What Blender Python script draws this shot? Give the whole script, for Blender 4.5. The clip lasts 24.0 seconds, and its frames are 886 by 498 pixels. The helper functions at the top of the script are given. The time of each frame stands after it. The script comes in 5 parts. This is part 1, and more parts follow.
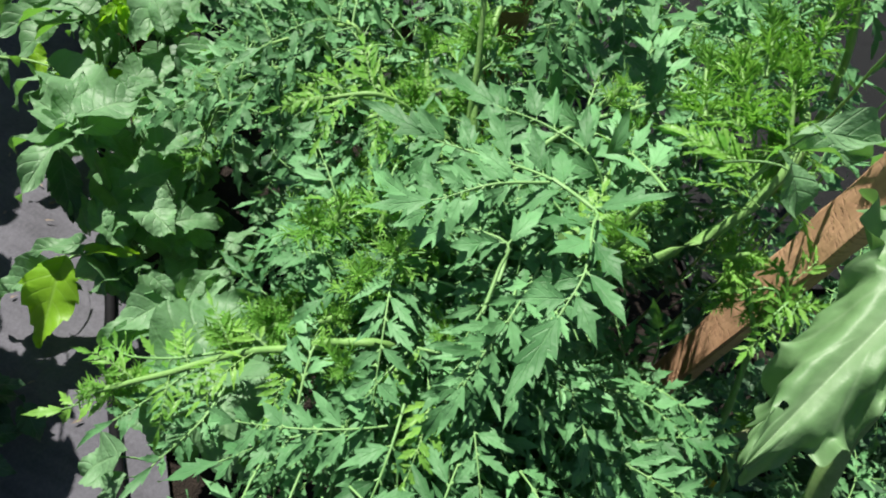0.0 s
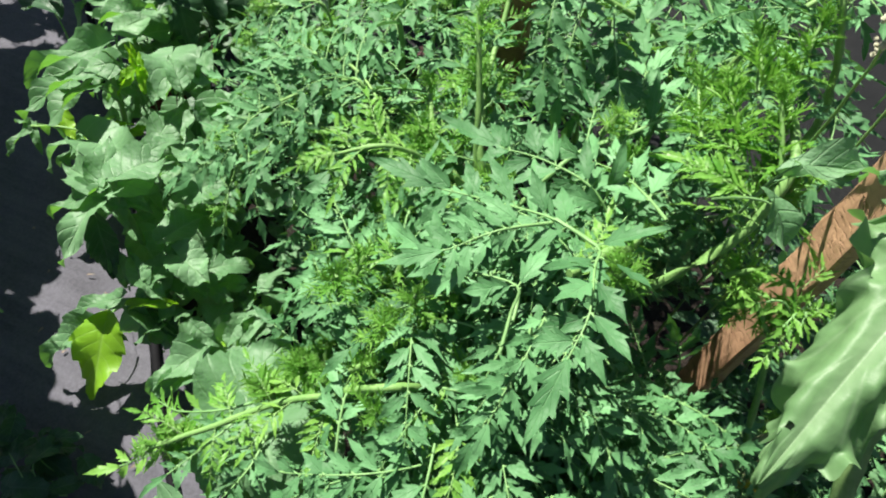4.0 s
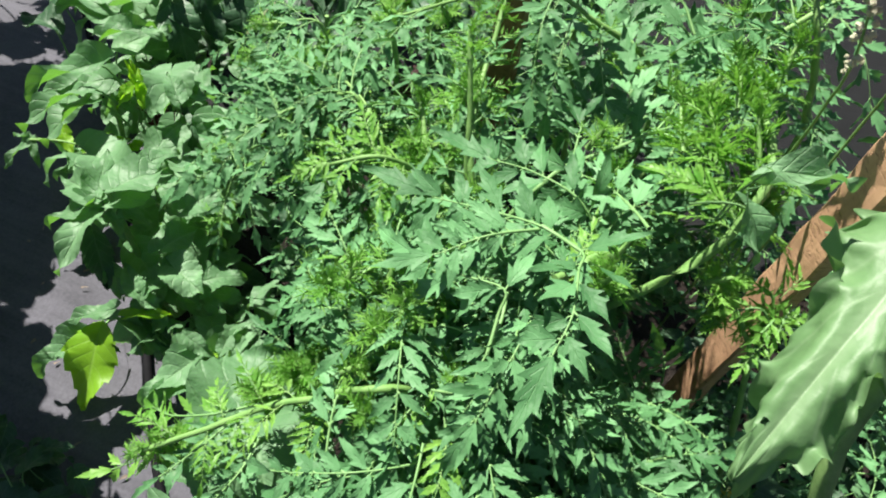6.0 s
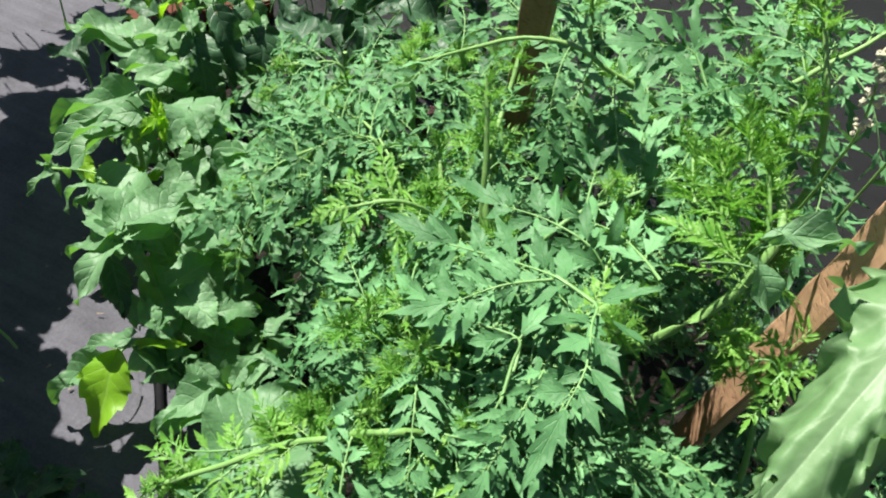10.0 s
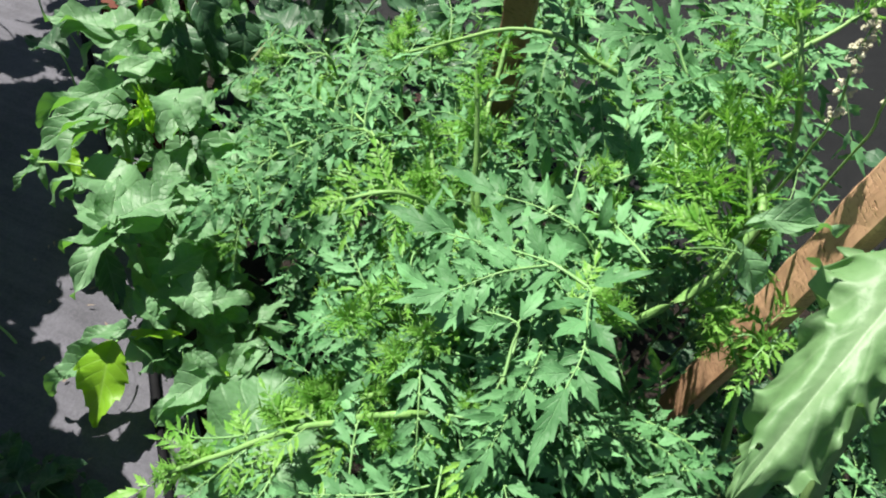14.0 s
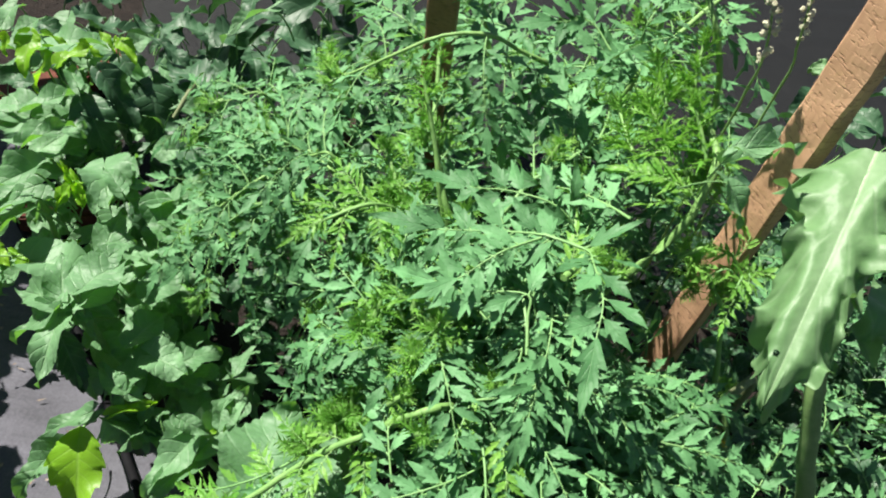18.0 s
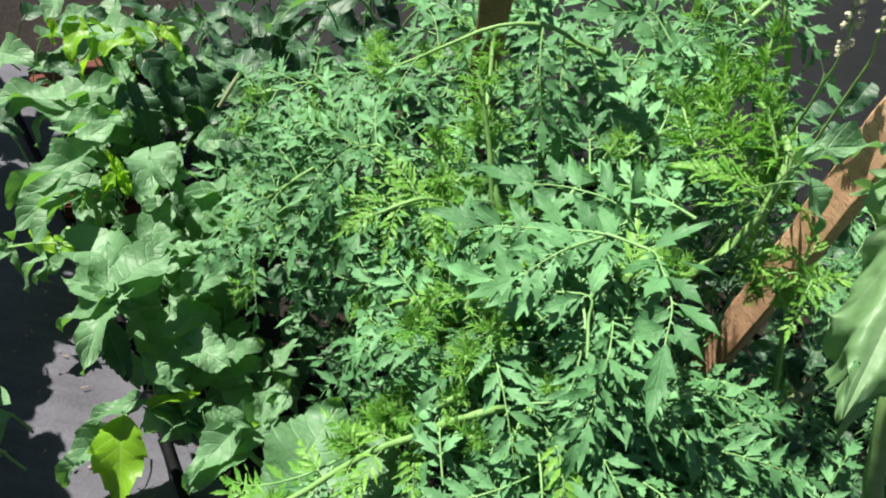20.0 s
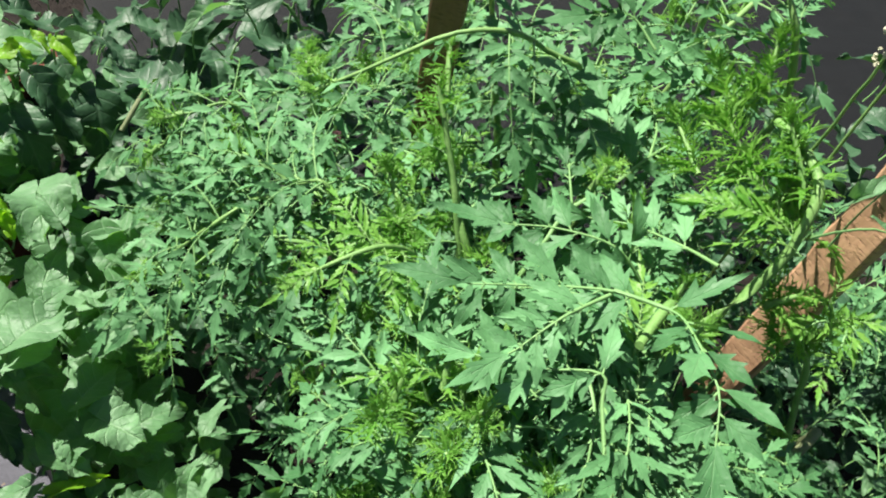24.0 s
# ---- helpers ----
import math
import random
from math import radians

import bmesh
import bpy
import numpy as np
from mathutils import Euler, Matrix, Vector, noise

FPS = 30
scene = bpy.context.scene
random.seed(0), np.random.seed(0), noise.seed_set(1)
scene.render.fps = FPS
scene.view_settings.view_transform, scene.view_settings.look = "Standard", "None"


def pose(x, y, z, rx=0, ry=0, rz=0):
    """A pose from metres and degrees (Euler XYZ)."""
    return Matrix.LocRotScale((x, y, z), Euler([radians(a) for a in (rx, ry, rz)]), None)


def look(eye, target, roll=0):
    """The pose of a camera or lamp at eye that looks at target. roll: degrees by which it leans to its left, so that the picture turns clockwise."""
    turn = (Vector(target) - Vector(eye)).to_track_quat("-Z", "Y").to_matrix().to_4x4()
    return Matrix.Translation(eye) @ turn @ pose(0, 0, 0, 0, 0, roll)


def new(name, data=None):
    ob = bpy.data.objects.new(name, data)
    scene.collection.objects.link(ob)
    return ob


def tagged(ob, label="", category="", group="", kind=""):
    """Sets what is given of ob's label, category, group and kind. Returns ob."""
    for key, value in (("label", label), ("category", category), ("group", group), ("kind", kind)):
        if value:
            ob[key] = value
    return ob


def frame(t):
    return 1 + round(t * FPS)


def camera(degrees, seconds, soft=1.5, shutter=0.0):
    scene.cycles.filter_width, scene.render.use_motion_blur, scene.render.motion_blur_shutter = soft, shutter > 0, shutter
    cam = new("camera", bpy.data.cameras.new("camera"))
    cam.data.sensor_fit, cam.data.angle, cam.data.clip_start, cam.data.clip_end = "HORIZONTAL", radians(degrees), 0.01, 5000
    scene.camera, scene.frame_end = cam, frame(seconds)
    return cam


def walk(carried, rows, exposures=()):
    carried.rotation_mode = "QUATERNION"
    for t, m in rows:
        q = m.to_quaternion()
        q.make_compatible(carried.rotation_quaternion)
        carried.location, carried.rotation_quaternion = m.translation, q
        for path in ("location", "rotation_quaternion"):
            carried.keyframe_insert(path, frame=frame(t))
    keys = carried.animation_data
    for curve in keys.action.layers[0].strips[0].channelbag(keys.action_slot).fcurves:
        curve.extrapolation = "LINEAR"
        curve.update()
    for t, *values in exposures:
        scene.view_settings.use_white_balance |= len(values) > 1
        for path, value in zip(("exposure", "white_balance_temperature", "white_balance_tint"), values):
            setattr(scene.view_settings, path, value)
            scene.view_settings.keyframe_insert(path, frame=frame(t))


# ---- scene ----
cam = camera(61.7, 24.0, 2.05)
PATH = [
    (0, (0.093, 0.018, 1.33), (-0.023, 1.228, -0.259), 22.7),
    (0.5, (0.058, 0.049, 1.358), (-0.026, 1.2, -0.275), 18.7),
    (1, (0.055, 0.044, 1.367), (-0.053, 1.24, -0.232), 19.0),
    (1.5, (0.072, 0.07, 1.337), (-0.08, 1.259, -0.264), 16.2),
    (3.5, (0.066, 0.067, 1.349), (-0.1, 1.23, -0.27), 13.1),
    (4, (0.094, 0.033, 1.386), (-0.101, 1.208, -0.222), 14.3),
    (4.5, (0.103, 0.021, 1.394), (-0.109, 1.208, -0.202), 16.2),
    (5, (0.099, 0.005, 1.409), (-0.106, 1.216, -0.17), 17.3),
    (5.5, (0.104, 0.005, 1.408), (-0.112, 1.229, -0.159), 14.8),
    (6, (0.105, 0.006, 1.393), (-0.096, 1.238, -0.169), 15.0),
    (6.5, (0.091, 0.003, 1.389), (-0.084, 1.248, -0.166), 18.1),
    (7, (0.088, 0.019, 1.396), (-0.069, 1.26, -0.165), 18.3),
    (7.5, (0.1, 0.027, 1.407), (-0.088, 1.258, -0.158), 15.0),
    (8, (0.096, 0.03, 1.402), (-0.105, 1.259, -0.164), 16.1),
    (8.5, (0.075, 0.01, 1.417), (-0.123, 1.243, -0.145), 17.3),
    (9, (0.088, 0.011, 1.418), (-0.143, 1.261, -0.126), 15.5),
    (9.5, (0.093, 0.012, 1.414), (-0.153, 1.269, -0.123), 14.7),
    (10, (0.09, 0.009, 1.42), (-0.153, 1.275, -0.109), 14.9),
    (10.5, (0.101, 0.014, 1.404), (-0.125, 1.278, -0.13), 14.9),
    (12.5, (0.062, -0.031, 1.438), (-0.091, 1.182, -0.144), 15.3),
    (13, (0.065, -0.027, 1.447), (-0.115, 1.206, -0.117), 14.7),
    (13.5, (0.072, -0.018, 1.455), (-0.095, 1.221, -0.106), 14.9),
    (14, (0.067, -0.011, 1.448), (-0.092, 1.236, -0.107), 16.2),
    (14.5, (0.067, 0.006, 1.432), (-0.075, 1.214, -0.156), 15.3),
    (15, (0.067, 0.017, 1.414), (-0.1, 1.208, -0.184), 14.9),
    (15.5, (0.072, 0.008, 1.423), (-0.131, 1.197, -0.173), 19.9),
    (16, (0.075, 0.004, 1.446), (-0.187, 1.189, -0.144), 11.1),
    (16.5, (0.056, -0.019, 1.441), (-0.202, 1.279, -0.059), 7.4),
    (17, (0.029, -0.067, 1.423), (-0.06, 1.299, -0.035), 8.4),
    (17.5, (0.018, -0.077, 1.409), (0.011, 1.325, -0.017), 8.1),
    (18, (-0.011, -0.083, 1.424), (0.048, 1.294, -0.025), 12.3),
    (18.5, (-0.03, -0.068, 1.418), (0.024, 1.307, -0.033), 12.5),
    (20.5, (-0.039, -0.065, 1.393), (-0.066, 1.282, -0.085), 10.8),
    (21, (-0.027, -0.01, 1.349), (0.062, 1.352, -0.113), 12.9),
    (21.5, (-0.038, 0.063, 1.34), (0.155, 1.448, -0.09), 14.5),
    (22, (-0.043, 0.097, 1.322), (0.251, 1.539, -0.032), 19.5),
    (22.5, (-0.076, 0.125, 1.351), (0.321, 1.485, -0.06), 20.8),
    (23, (-0.059, 0.08, 1.327), (0.233, 1.487, -0.064), 19.6),
    (23.5, (-0.072, 0.071, 1.362), (0.18, 1.471, -0.044), 17.0),
    (24, (-0.08, 0.076, 1.318), (0.092, 1.455, -0.121), 14.5),
]
walk(cam, [(t, look(eye, target, roll)) for t, eye, target, roll in PATH], [(0, 0.97), (1, 1.03), (4, 1.20), (18, 1.19), (21, 1.19), (22.5, 1.13), (24, 1.14)])

# ---- world and sun ----
SUN_DIR = Vector((-0.46, 0.20, 0.86)).normalized()
world = bpy.data.worlds.new("sky")
scene.world = world
world.use_nodes = True
sky = world.node_tree.nodes.new("ShaderNodeTexSky")
sky.sky_type = "NISHITA"
sky.sun_disc = False
sky.sun_elevation = math.asin(SUN_DIR.z)
sky.sun_rotation = math.atan2(SUN_DIR.x, SUN_DIR.y)
background = world.node_tree.nodes["Background"]
world.node_tree.links.new(sky.outputs[0], background.inputs[0])
background.inputs[1].default_value = 0.030
sun = new("sun", bpy.data.lights.new("sun", "SUN"))
sun.data.energy = 5.0
sun.data.angle = radians(0.55)
sun.data.color = (1.0, 0.95, 0.86)
sun.matrix_world = look(SUN_DIR * 8, (0, 0, 0))


# ---- materials ----
def material(name):
    m = bpy.data.materials.new(name)
    m.use_nodes = True
    nt = m.node_tree
    nt.nodes.clear()
    out = nt.nodes.new("ShaderNodeOutputMaterial")
    return m, nt, out


def node(nt, kind, **props):
    n = nt.nodes.new(kind)
    for k, v in props.items():
        if k == "operation":
            n.operation = v
        elif k == "data_type":
            n.data_type = v
        elif k == "blend_type":
            n.blend_type = v
    return n


def wire(nt, a, b):
    nt.links.new(a, b)


def calc(nt, op, a, b=None, c=None, clamp=False):
    n = nt.nodes.new("ShaderNodeMath")
    n.operation = op
    n.use_clamp = clamp
    for i, v in enumerate((a, b, c)):
        if v is None:
            continue
        if isinstance(v, (int, float)):
            n.inputs[i].default_value = v
        else:
            nt.links.new(v, n.inputs[i])
    return n.outputs[0]


def blend(nt, fac, a, b, mode="MIX"):
    n = nt.nodes.new("ShaderNodeMix")
    n.data_type = "RGBA"
    n.blend_type = mode
    for sock, v in ((n.inputs[0], fac), (n.inputs[6], a), (n.inputs[7], b)):
        if isinstance(v, (int, float)):
            sock.default_value = v
        elif isinstance(v, tuple):
            sock.default_value = (*v, 1)
        else:
            nt.links.new(v, sock)
    return n.outputs[2]


def noise_at(nt, coord, scale, detail=3.0, rough=0.55):
    n = nt.nodes.new("ShaderNodeTexNoise")
    n.inputs["Scale"].default_value = scale
    n.inputs["Detail"].default_value = detail
    n.inputs["Roughness"].default_value = rough
    nt.links.new(coord, n.inputs["Vector"])
    return n.outputs[0]


def leaf_material(name, deep, light, vein, through_colour, rough=0.42, gloss=0.5, translucent=0.32, veins=7.0, vein_amount=0.5, relief=0.5, tex=1.0, rib_width=0.09):
    """Leaf blade with midrib and side veins along its own axes, light coming through it, and patchy colour."""
    m, nt, out = material(name)
    uv = node(nt, "ShaderNodeUVMap")
    sep = node(nt, "ShaderNodeSeparateXYZ")
    wire(nt, uv.outputs[0], sep.inputs[0])
    across = calc(nt, "ABSOLUTE", calc(nt, "MULTIPLY_ADD", sep.outputs[0], 2.0, -1.0))
    rib = calc(nt, "SUBTRACT", 1.0, calc(nt, "DIVIDE", across, rib_width), clamp=True)
    wave = calc(nt, "FRACT", calc(nt, "SUBTRACT", calc(nt, "MULTIPLY", sep.outputs[1], veins), calc(nt, "MULTIPLY", across, 1.6)))
    side = calc(nt, "SUBTRACT", 1.0, calc(nt, "DIVIDE", calc(nt, "ABSOLUTE", calc(nt, "SUBTRACT", wave, 0.5)), 0.11), clamp=True)
    pattern = calc(nt, "MAXIMUM", rib, calc(nt, "MULTIPLY", side, 0.55))
    tc = node(nt, "ShaderNodeTexCoord")
    info = node(nt, "ShaderNodeObjectInfo")
    geo = node(nt, "ShaderNodeNewGeometry")
    patch = noise_at(nt, tc.outputs["Object"], 45.0 * tex)
    fine = noise_at(nt, tc.outputs["Object"], 420.0 * tex, 2.0)
    mixer = calc(nt, "ADD", calc(nt, "MULTIPLY", patch, 0.7), calc(nt, "MULTIPLY", geo.outputs["Random Per Island"], 0.5))
    mixer = calc(nt, "ADD", mixer, calc(nt, "MULTIPLY_ADD", info.outputs["Random"], 0.6, -0.42), clamp=True)
    colour = blend(nt, mixer, deep, light)
    colour = blend(nt, calc(nt, "MULTIPLY", pattern, vein_amount), colour, vein)
    colour = blend(nt, calc(nt, "MULTIPLY", fine, 0.18), colour, (0.5, 0.5, 0.5), "OVERLAY")
    p = node(nt, "ShaderNodeBsdfPrincipled")
    wire(nt, colour, p.inputs["Base Color"])
    p.inputs["Specular IOR Level"].default_value = gloss
    wire(nt, calc(nt, "MULTIPLY_ADD", patch, 0.2, rough - 0.1), p.inputs["Roughness"])
    bump = node(nt, "ShaderNodeBump")
    bump.inputs["Strength"].default_value = relief
    bump.inputs["Distance"].default_value = 0.0016
    height = calc(nt, "SUBTRACT", calc(nt, "MULTIPLY", noise_at(nt, tc.outputs["Object"], 150.0 * tex), 0.9), calc(nt, "MULTIPLY", pattern, 0.8))
    wire(nt, height, bump.inputs["Height"])
    wire(nt, bump.outputs[0], p.inputs["Normal"])
    tr = node(nt, "ShaderNodeBsdfTranslucent")
    tcol = blend(nt, calc(nt, "MULTIPLY", pattern, 0.4), through_colour, vein)
    tcol = blend(nt, calc(nt, "MULTIPLY", mixer, 0.5), tcol, light)
    wire(nt, tcol, tr.inputs[0])
    mix = node(nt, "ShaderNodeMixShader")
    mix.inputs[0].default_value = translucent
    wire(nt, p.outputs[0], mix.inputs[1])
    wire(nt, tr.outputs[0], mix.inputs[2])
    wire(nt, mix.outputs[0], out.inputs[0])
    return m


def rough_material(name, dark, light, scale=40.0, rough=0.8, bump_size=0.002, bump=0.6, stretch=(1, 1, 1), gloss=0.3):
    """Matt surface with two sizes of patchy colour and fine relief."""
    m, nt, out = material(name)
    tc = node(nt, "ShaderNodeTexCoord")
    mp = node(nt, "ShaderNodeMapping")
    mp.inputs["Scale"].default_value = stretch
    wire(nt, tc.outputs["Object"], mp.inputs[0])
    info = node(nt, "ShaderNodeObjectInfo")
    a = noise_at(nt, mp.outputs[0], scale)
    b = noise_at(nt, mp.outputs[0], scale * 7, 4.0)
    f = calc(nt, "ADD", calc(nt, "MULTIPLY_ADD", a, 1.3, -0.5), calc(nt, "MULTIPLY", b, 0.6), clamp=True)
    f = calc(nt, "ADD", f, calc(nt, "MULTIPLY_ADD", info.outputs["Random"], 0.3, -0.15), clamp=True)
    colour = blend(nt, f, dark, light)
    p = node(nt, "ShaderNodeBsdfPrincipled")
    wire(nt, colour, p.inputs["Base Color"])
    p.inputs["Roughness"].default_value = rough
    p.inputs["Specular IOR Level"].default_value = gloss
    bp = node(nt, "ShaderNodeBump")
    bp.inputs["Strength"].default_value = bump
    bp.inputs["Distance"].default_value = bump_size
    wire(nt, calc(nt, "ADD", b, calc(nt, "MULTIPLY", a, 1.5)), bp.inputs["Height"])
    wire(nt, bp.outputs[0], p.inputs["Normal"])
    wire(nt, p.outputs[0], out.inputs[0])
    return m


def wood_material(name, dark, light, torn):
    """Rough-sawn reddish softwood: grain along z, saw ribs across it."""
    m, nt, out = material(name)
    tc = node(nt, "ShaderNodeTexCoord")
    long_grain = node(nt, "ShaderNodeMapping")
    long_grain.inputs["Scale"].default_value = (1, 1, 0.06)
    wire(nt, tc.outputs["Object"], long_grain.inputs[0])
    g = noise_at(nt, long_grain.outputs[0], 220.0, 4.0, 0.6)
    blot = noise_at(nt, tc.outputs["Object"], 22.0, 3.0)
    ribs_map = node(nt, "ShaderNodeMapping")
    ribs_map.inputs["Scale"].default_value = (0.22, 0.22, 1)
    ribs_map.inputs["Rotation"].default_value = (0.15, 0.25, 0)
    wire(nt, tc.outputs["Object"], ribs_map.inputs[0])
    ribs = noise_at(nt, ribs_map.outputs[0], 330.0, 3.0, 0.6)
    cut = calc(nt, "SUBTRACT", 1.0, calc(nt, "MULTIPLY", calc(nt, "SUBTRACT", 0.47, ribs), 4.0), clamp=True)
    f = calc(nt, "ADD", calc(nt, "MULTIPLY", g, 0.6), calc(nt, "MULTIPLY_ADD", blot, 0.9, -0.25), clamp=True)
    colour = blend(nt, f, dark, light)
    colour = blend(nt, calc(nt, "SUBTRACT", 1.0, cut), colour, torn)
    p = node(nt, "ShaderNodeBsdfPrincipled")
    wire(nt, colour, p.inputs["Base Color"])
    p.inputs["Roughness"].default_value = 0.75
    p.inputs["Specular IOR Level"].default_value = 0.25
    bp = node(nt, "ShaderNodeBump")
    bp.inputs["Strength"].default_value = 0.6
    bp.inputs["Distance"].default_value = 0.0022
    wire(nt, calc(nt, "ADD", cut, calc(nt, "MULTIPLY", g, 0.5)), bp.inputs["Height"])
    wire(nt, bp.outputs[0], p.inputs["Normal"])
    wire(nt, p.outputs[0], out.inputs[0])
    return m


def fabric_material(name, dark, light):
    """Woven black weed fabric: fine tapes, dust, faint creases."""
    m, nt, out = material(name)
    tc = node(nt, "ShaderNodeTexCoord")
    sep = node(nt, "ShaderNodeSeparateXYZ")
    wire(nt, tc.outputs["Object"], sep.inputs[0])
    u = calc(nt, "SINE", calc(nt, "MULTIPLY", calc(nt, "ADD", sep.outputs[0], calc(nt, "MULTIPLY", sep.outputs[1], 0.75)), 2600.0))
    v = calc(nt, "SINE", calc(nt, "MULTIPLY", calc(nt, "SUBTRACT", sep.outputs[1], calc(nt, "MULTIPLY", sep.outputs[0], 0.75)), 2600.0))
    weave = calc(nt, "MULTIPLY", u, v)
    dust = noise_at(nt, tc.outputs["Object"], 9.0, 5.0, 0.6)
    speck = noise_at(nt, tc.outputs["Object"], 160.0, 3.0, 0.7)
    band = node(nt, "ShaderNodeMapping")
    band.inputs["Rotation"].default_value = (0, 0, 0.86)
    band.inputs["Scale"].default_value = (0.7, 16, 1)
    wire(nt, tc.outputs["Object"], band.inputs[0])
    streak = noise_at(nt, band.outputs[0], 3.0, 4.0)
    f = calc(nt, "ADD", calc(nt, "MULTIPLY", dust, 0.6), calc(nt, "MULTIPLY", streak, 0.5))
    f = calc(nt, "ADD", f, calc(nt, "MULTIPLY", calc(nt, "SUBTRACT", speck, 0.5), 0.6))
    f = calc(nt, "ADD", f, calc(nt, "MULTIPLY_ADD", weave, 0.1, -0.15), clamp=True)
    colour = blend(nt, f, dark, light)
    p = node(nt, "ShaderNodeBsdfPrincipled")
    wire(nt, colour, p.inputs["Base Color"])
    p.inputs["Roughness"].default_value = 0.62
    p.inputs["Specular IOR Level"].default_value = 0.22
    bp = node(nt, "ShaderNodeBump")
    bp.inputs["Strength"].default_value = 0.35
    bp.inputs["Distance"].default_value = 0.001
    wire(nt, calc(nt, "ADD", weave, calc(nt, "MULTIPLY", speck, 2.0)), bp.inputs["Height"])
    wire(nt, bp.outputs[0], p.inputs["Normal"])
    wire(nt, p.outputs[0], out.inputs[0])
    return m


M_TOMATO = leaf_material("tomato_leaf", (0.036, 0.124, 0.041), (0.145, 0.350, 0.143), (0.22, 0.42, 0.19), (0.15, 0.41, 0.04), rough=0.55, gloss=0.36, veins=5.0, vein_amount=0.30, translucent=0.17)
M_TIP = leaf_material("young_leaf", (0.12, 0.335, 0.045), (0.25, 0.505, 0.09), (0.26, 0.48, 0.14), (0.19, 0.46, 0.05), veins=4.0, vein_amount=0.3, translucent=0.42)
M_BROAD = leaf_material("broad_leaf", (0.074, 0.185, 0.074), (0.190, 0.362, 0.180), (0.24, 0.42, 0.20), (0.18, 0.48, 0.02), rough=0.54, gloss=0.6, translucent=0.33, veins=6.0, vein_amount=0.45, relief=1.0, tex=0.1)
# darker copy of the broad leaf, with shade put into its colour
M_SHADE_LEAF = leaf_material("shaded_leaf", (0.022, 0.070, 0.030), (0.055, 0.135, 0.062), (0.12, 0.22, 0.12), (0.05, 0.16, 0.02), rough=0.5, gloss=0.5, translucent=0.2, veins=6.0, vein_amount=0.4, relief=0.8, tex=0.1)
# lime of young growth; on broad leaves sunlight through them, put into the colour
M_LIME_BACKLIT = leaf_material("lime_backlit_leaf", (0.14, 0.36, 0.02), (0.26, 0.50, 0.03), (0.30, 0.52, 0.10), (0.30, 0.62, 0.01), veins=6.0, translucent=0.5, tex=0.1)
M_LETTUCE = leaf_material("lettuce_leaf", (0.095, 0.215, 0.075), (0.230, 0.385, 0.180), (0.40, 0.53, 0.34), (0.19, 0.41, 0.07), rough=0.54, gloss=0.65, veins=4.5, vein_amount=0.32, translucent=0.30, relief=0.32, tex=0.25, rib_width=0.24)
M_STEM = rough_material("green_stem", (0.115, 0.255, 0.065), (0.245, 0.415, 0.13), 60.0, 0.55, 0.0012, 0.5, (1, 1, 1), 0.4)
M_PETIOLE = rough_material("petiole", (0.12, 0.27, 0.08), (0.22, 0.40, 0.15), 80.0, 0.55, 0.0006, 0.4, (1, 1, 1), 0.4)
M_PALE = rough_material("pale_stem", (0.13, 0.25, 0.07), (0.25, 0.38, 0.15), 60.0, 0.5, 0.001, 0.4, (1, 1, 1), 0.4)
M_RIB = rough_material("lettuce_rib", (0.19, 0.31, 0.15), (0.28, 0.41, 0.23), 60.0, 0.45, 0.001, 0.3, (1, 1, 1), 0.4)
M_WOOD = wood_material("sawn_wood", (0.37, 0.205, 0.115), (0.74, 0.465, 0.285), (0.22, 0.115, 0.065))
# same sawn wood darkened, the far stake's shade put into its colour
M_SHADE_WOOD = wood_material("shaded_wood", (0.16, 0.085, 0.045), (0.34, 0.20, 0.115), (0.10, 0.055, 0.030))
M_FABRIC = fabric_material("weed_fabric", (0.034, 0.034, 0.041), (0.165, 0.163, 0.196))
# fabric's black deepened so that the colour itself carries the shade
M_SHADE_FABRIC = fabric_material("shaded_black_fabric", (0.003, 0.0035, 0.0038), (0.0085, 0.009, 0.0095))
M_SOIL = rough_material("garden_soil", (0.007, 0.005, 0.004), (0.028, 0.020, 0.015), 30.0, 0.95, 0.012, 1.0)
M_HOSE = rough_material("black_hose", (0.004, 0.004, 0.005), (0.010, 0.010, 0.012), 50.0, 0.8, 0.0005, 0.3, (1, 1, 1), 0.1)
M_BRICK = rough_material("red_brick", (0.055, 0.016, 0.010), (0.13, 0.040, 0.025), 30.0, 0.85, 0.003, 0.8)
M_SEED = rough_material("cream_seed", (0.38, 0.37, 0.24), (0.62, 0.61, 0.46), 200.0, 0.8, 0.001, 0.6)
M_DRY = rough_material("dry_litter", (0.12, 0.09, 0.07), (0.34, 0.29, 0.24), 90.0, 0.9, 0.001, 0.6)
M_DEAD = rough_material("dry_stalk", (0.10, 0.14, 0.06), (0.24, 0.27, 0.14), 70.0, 0.7, 0.001, 0.5)
M_YELLOW = rough_material("yellow_petal", (0.55, 0.40, 0.03), (0.75, 0.58, 0.05), 90.0, 0.6, 0.0005, 0.3)
M_PLUM = rough_material("withered_leaf", (0.06, 0.028, 0.030), (0.16, 0.085, 0.085), 60.0, 0.8, 0.002, 0.8)


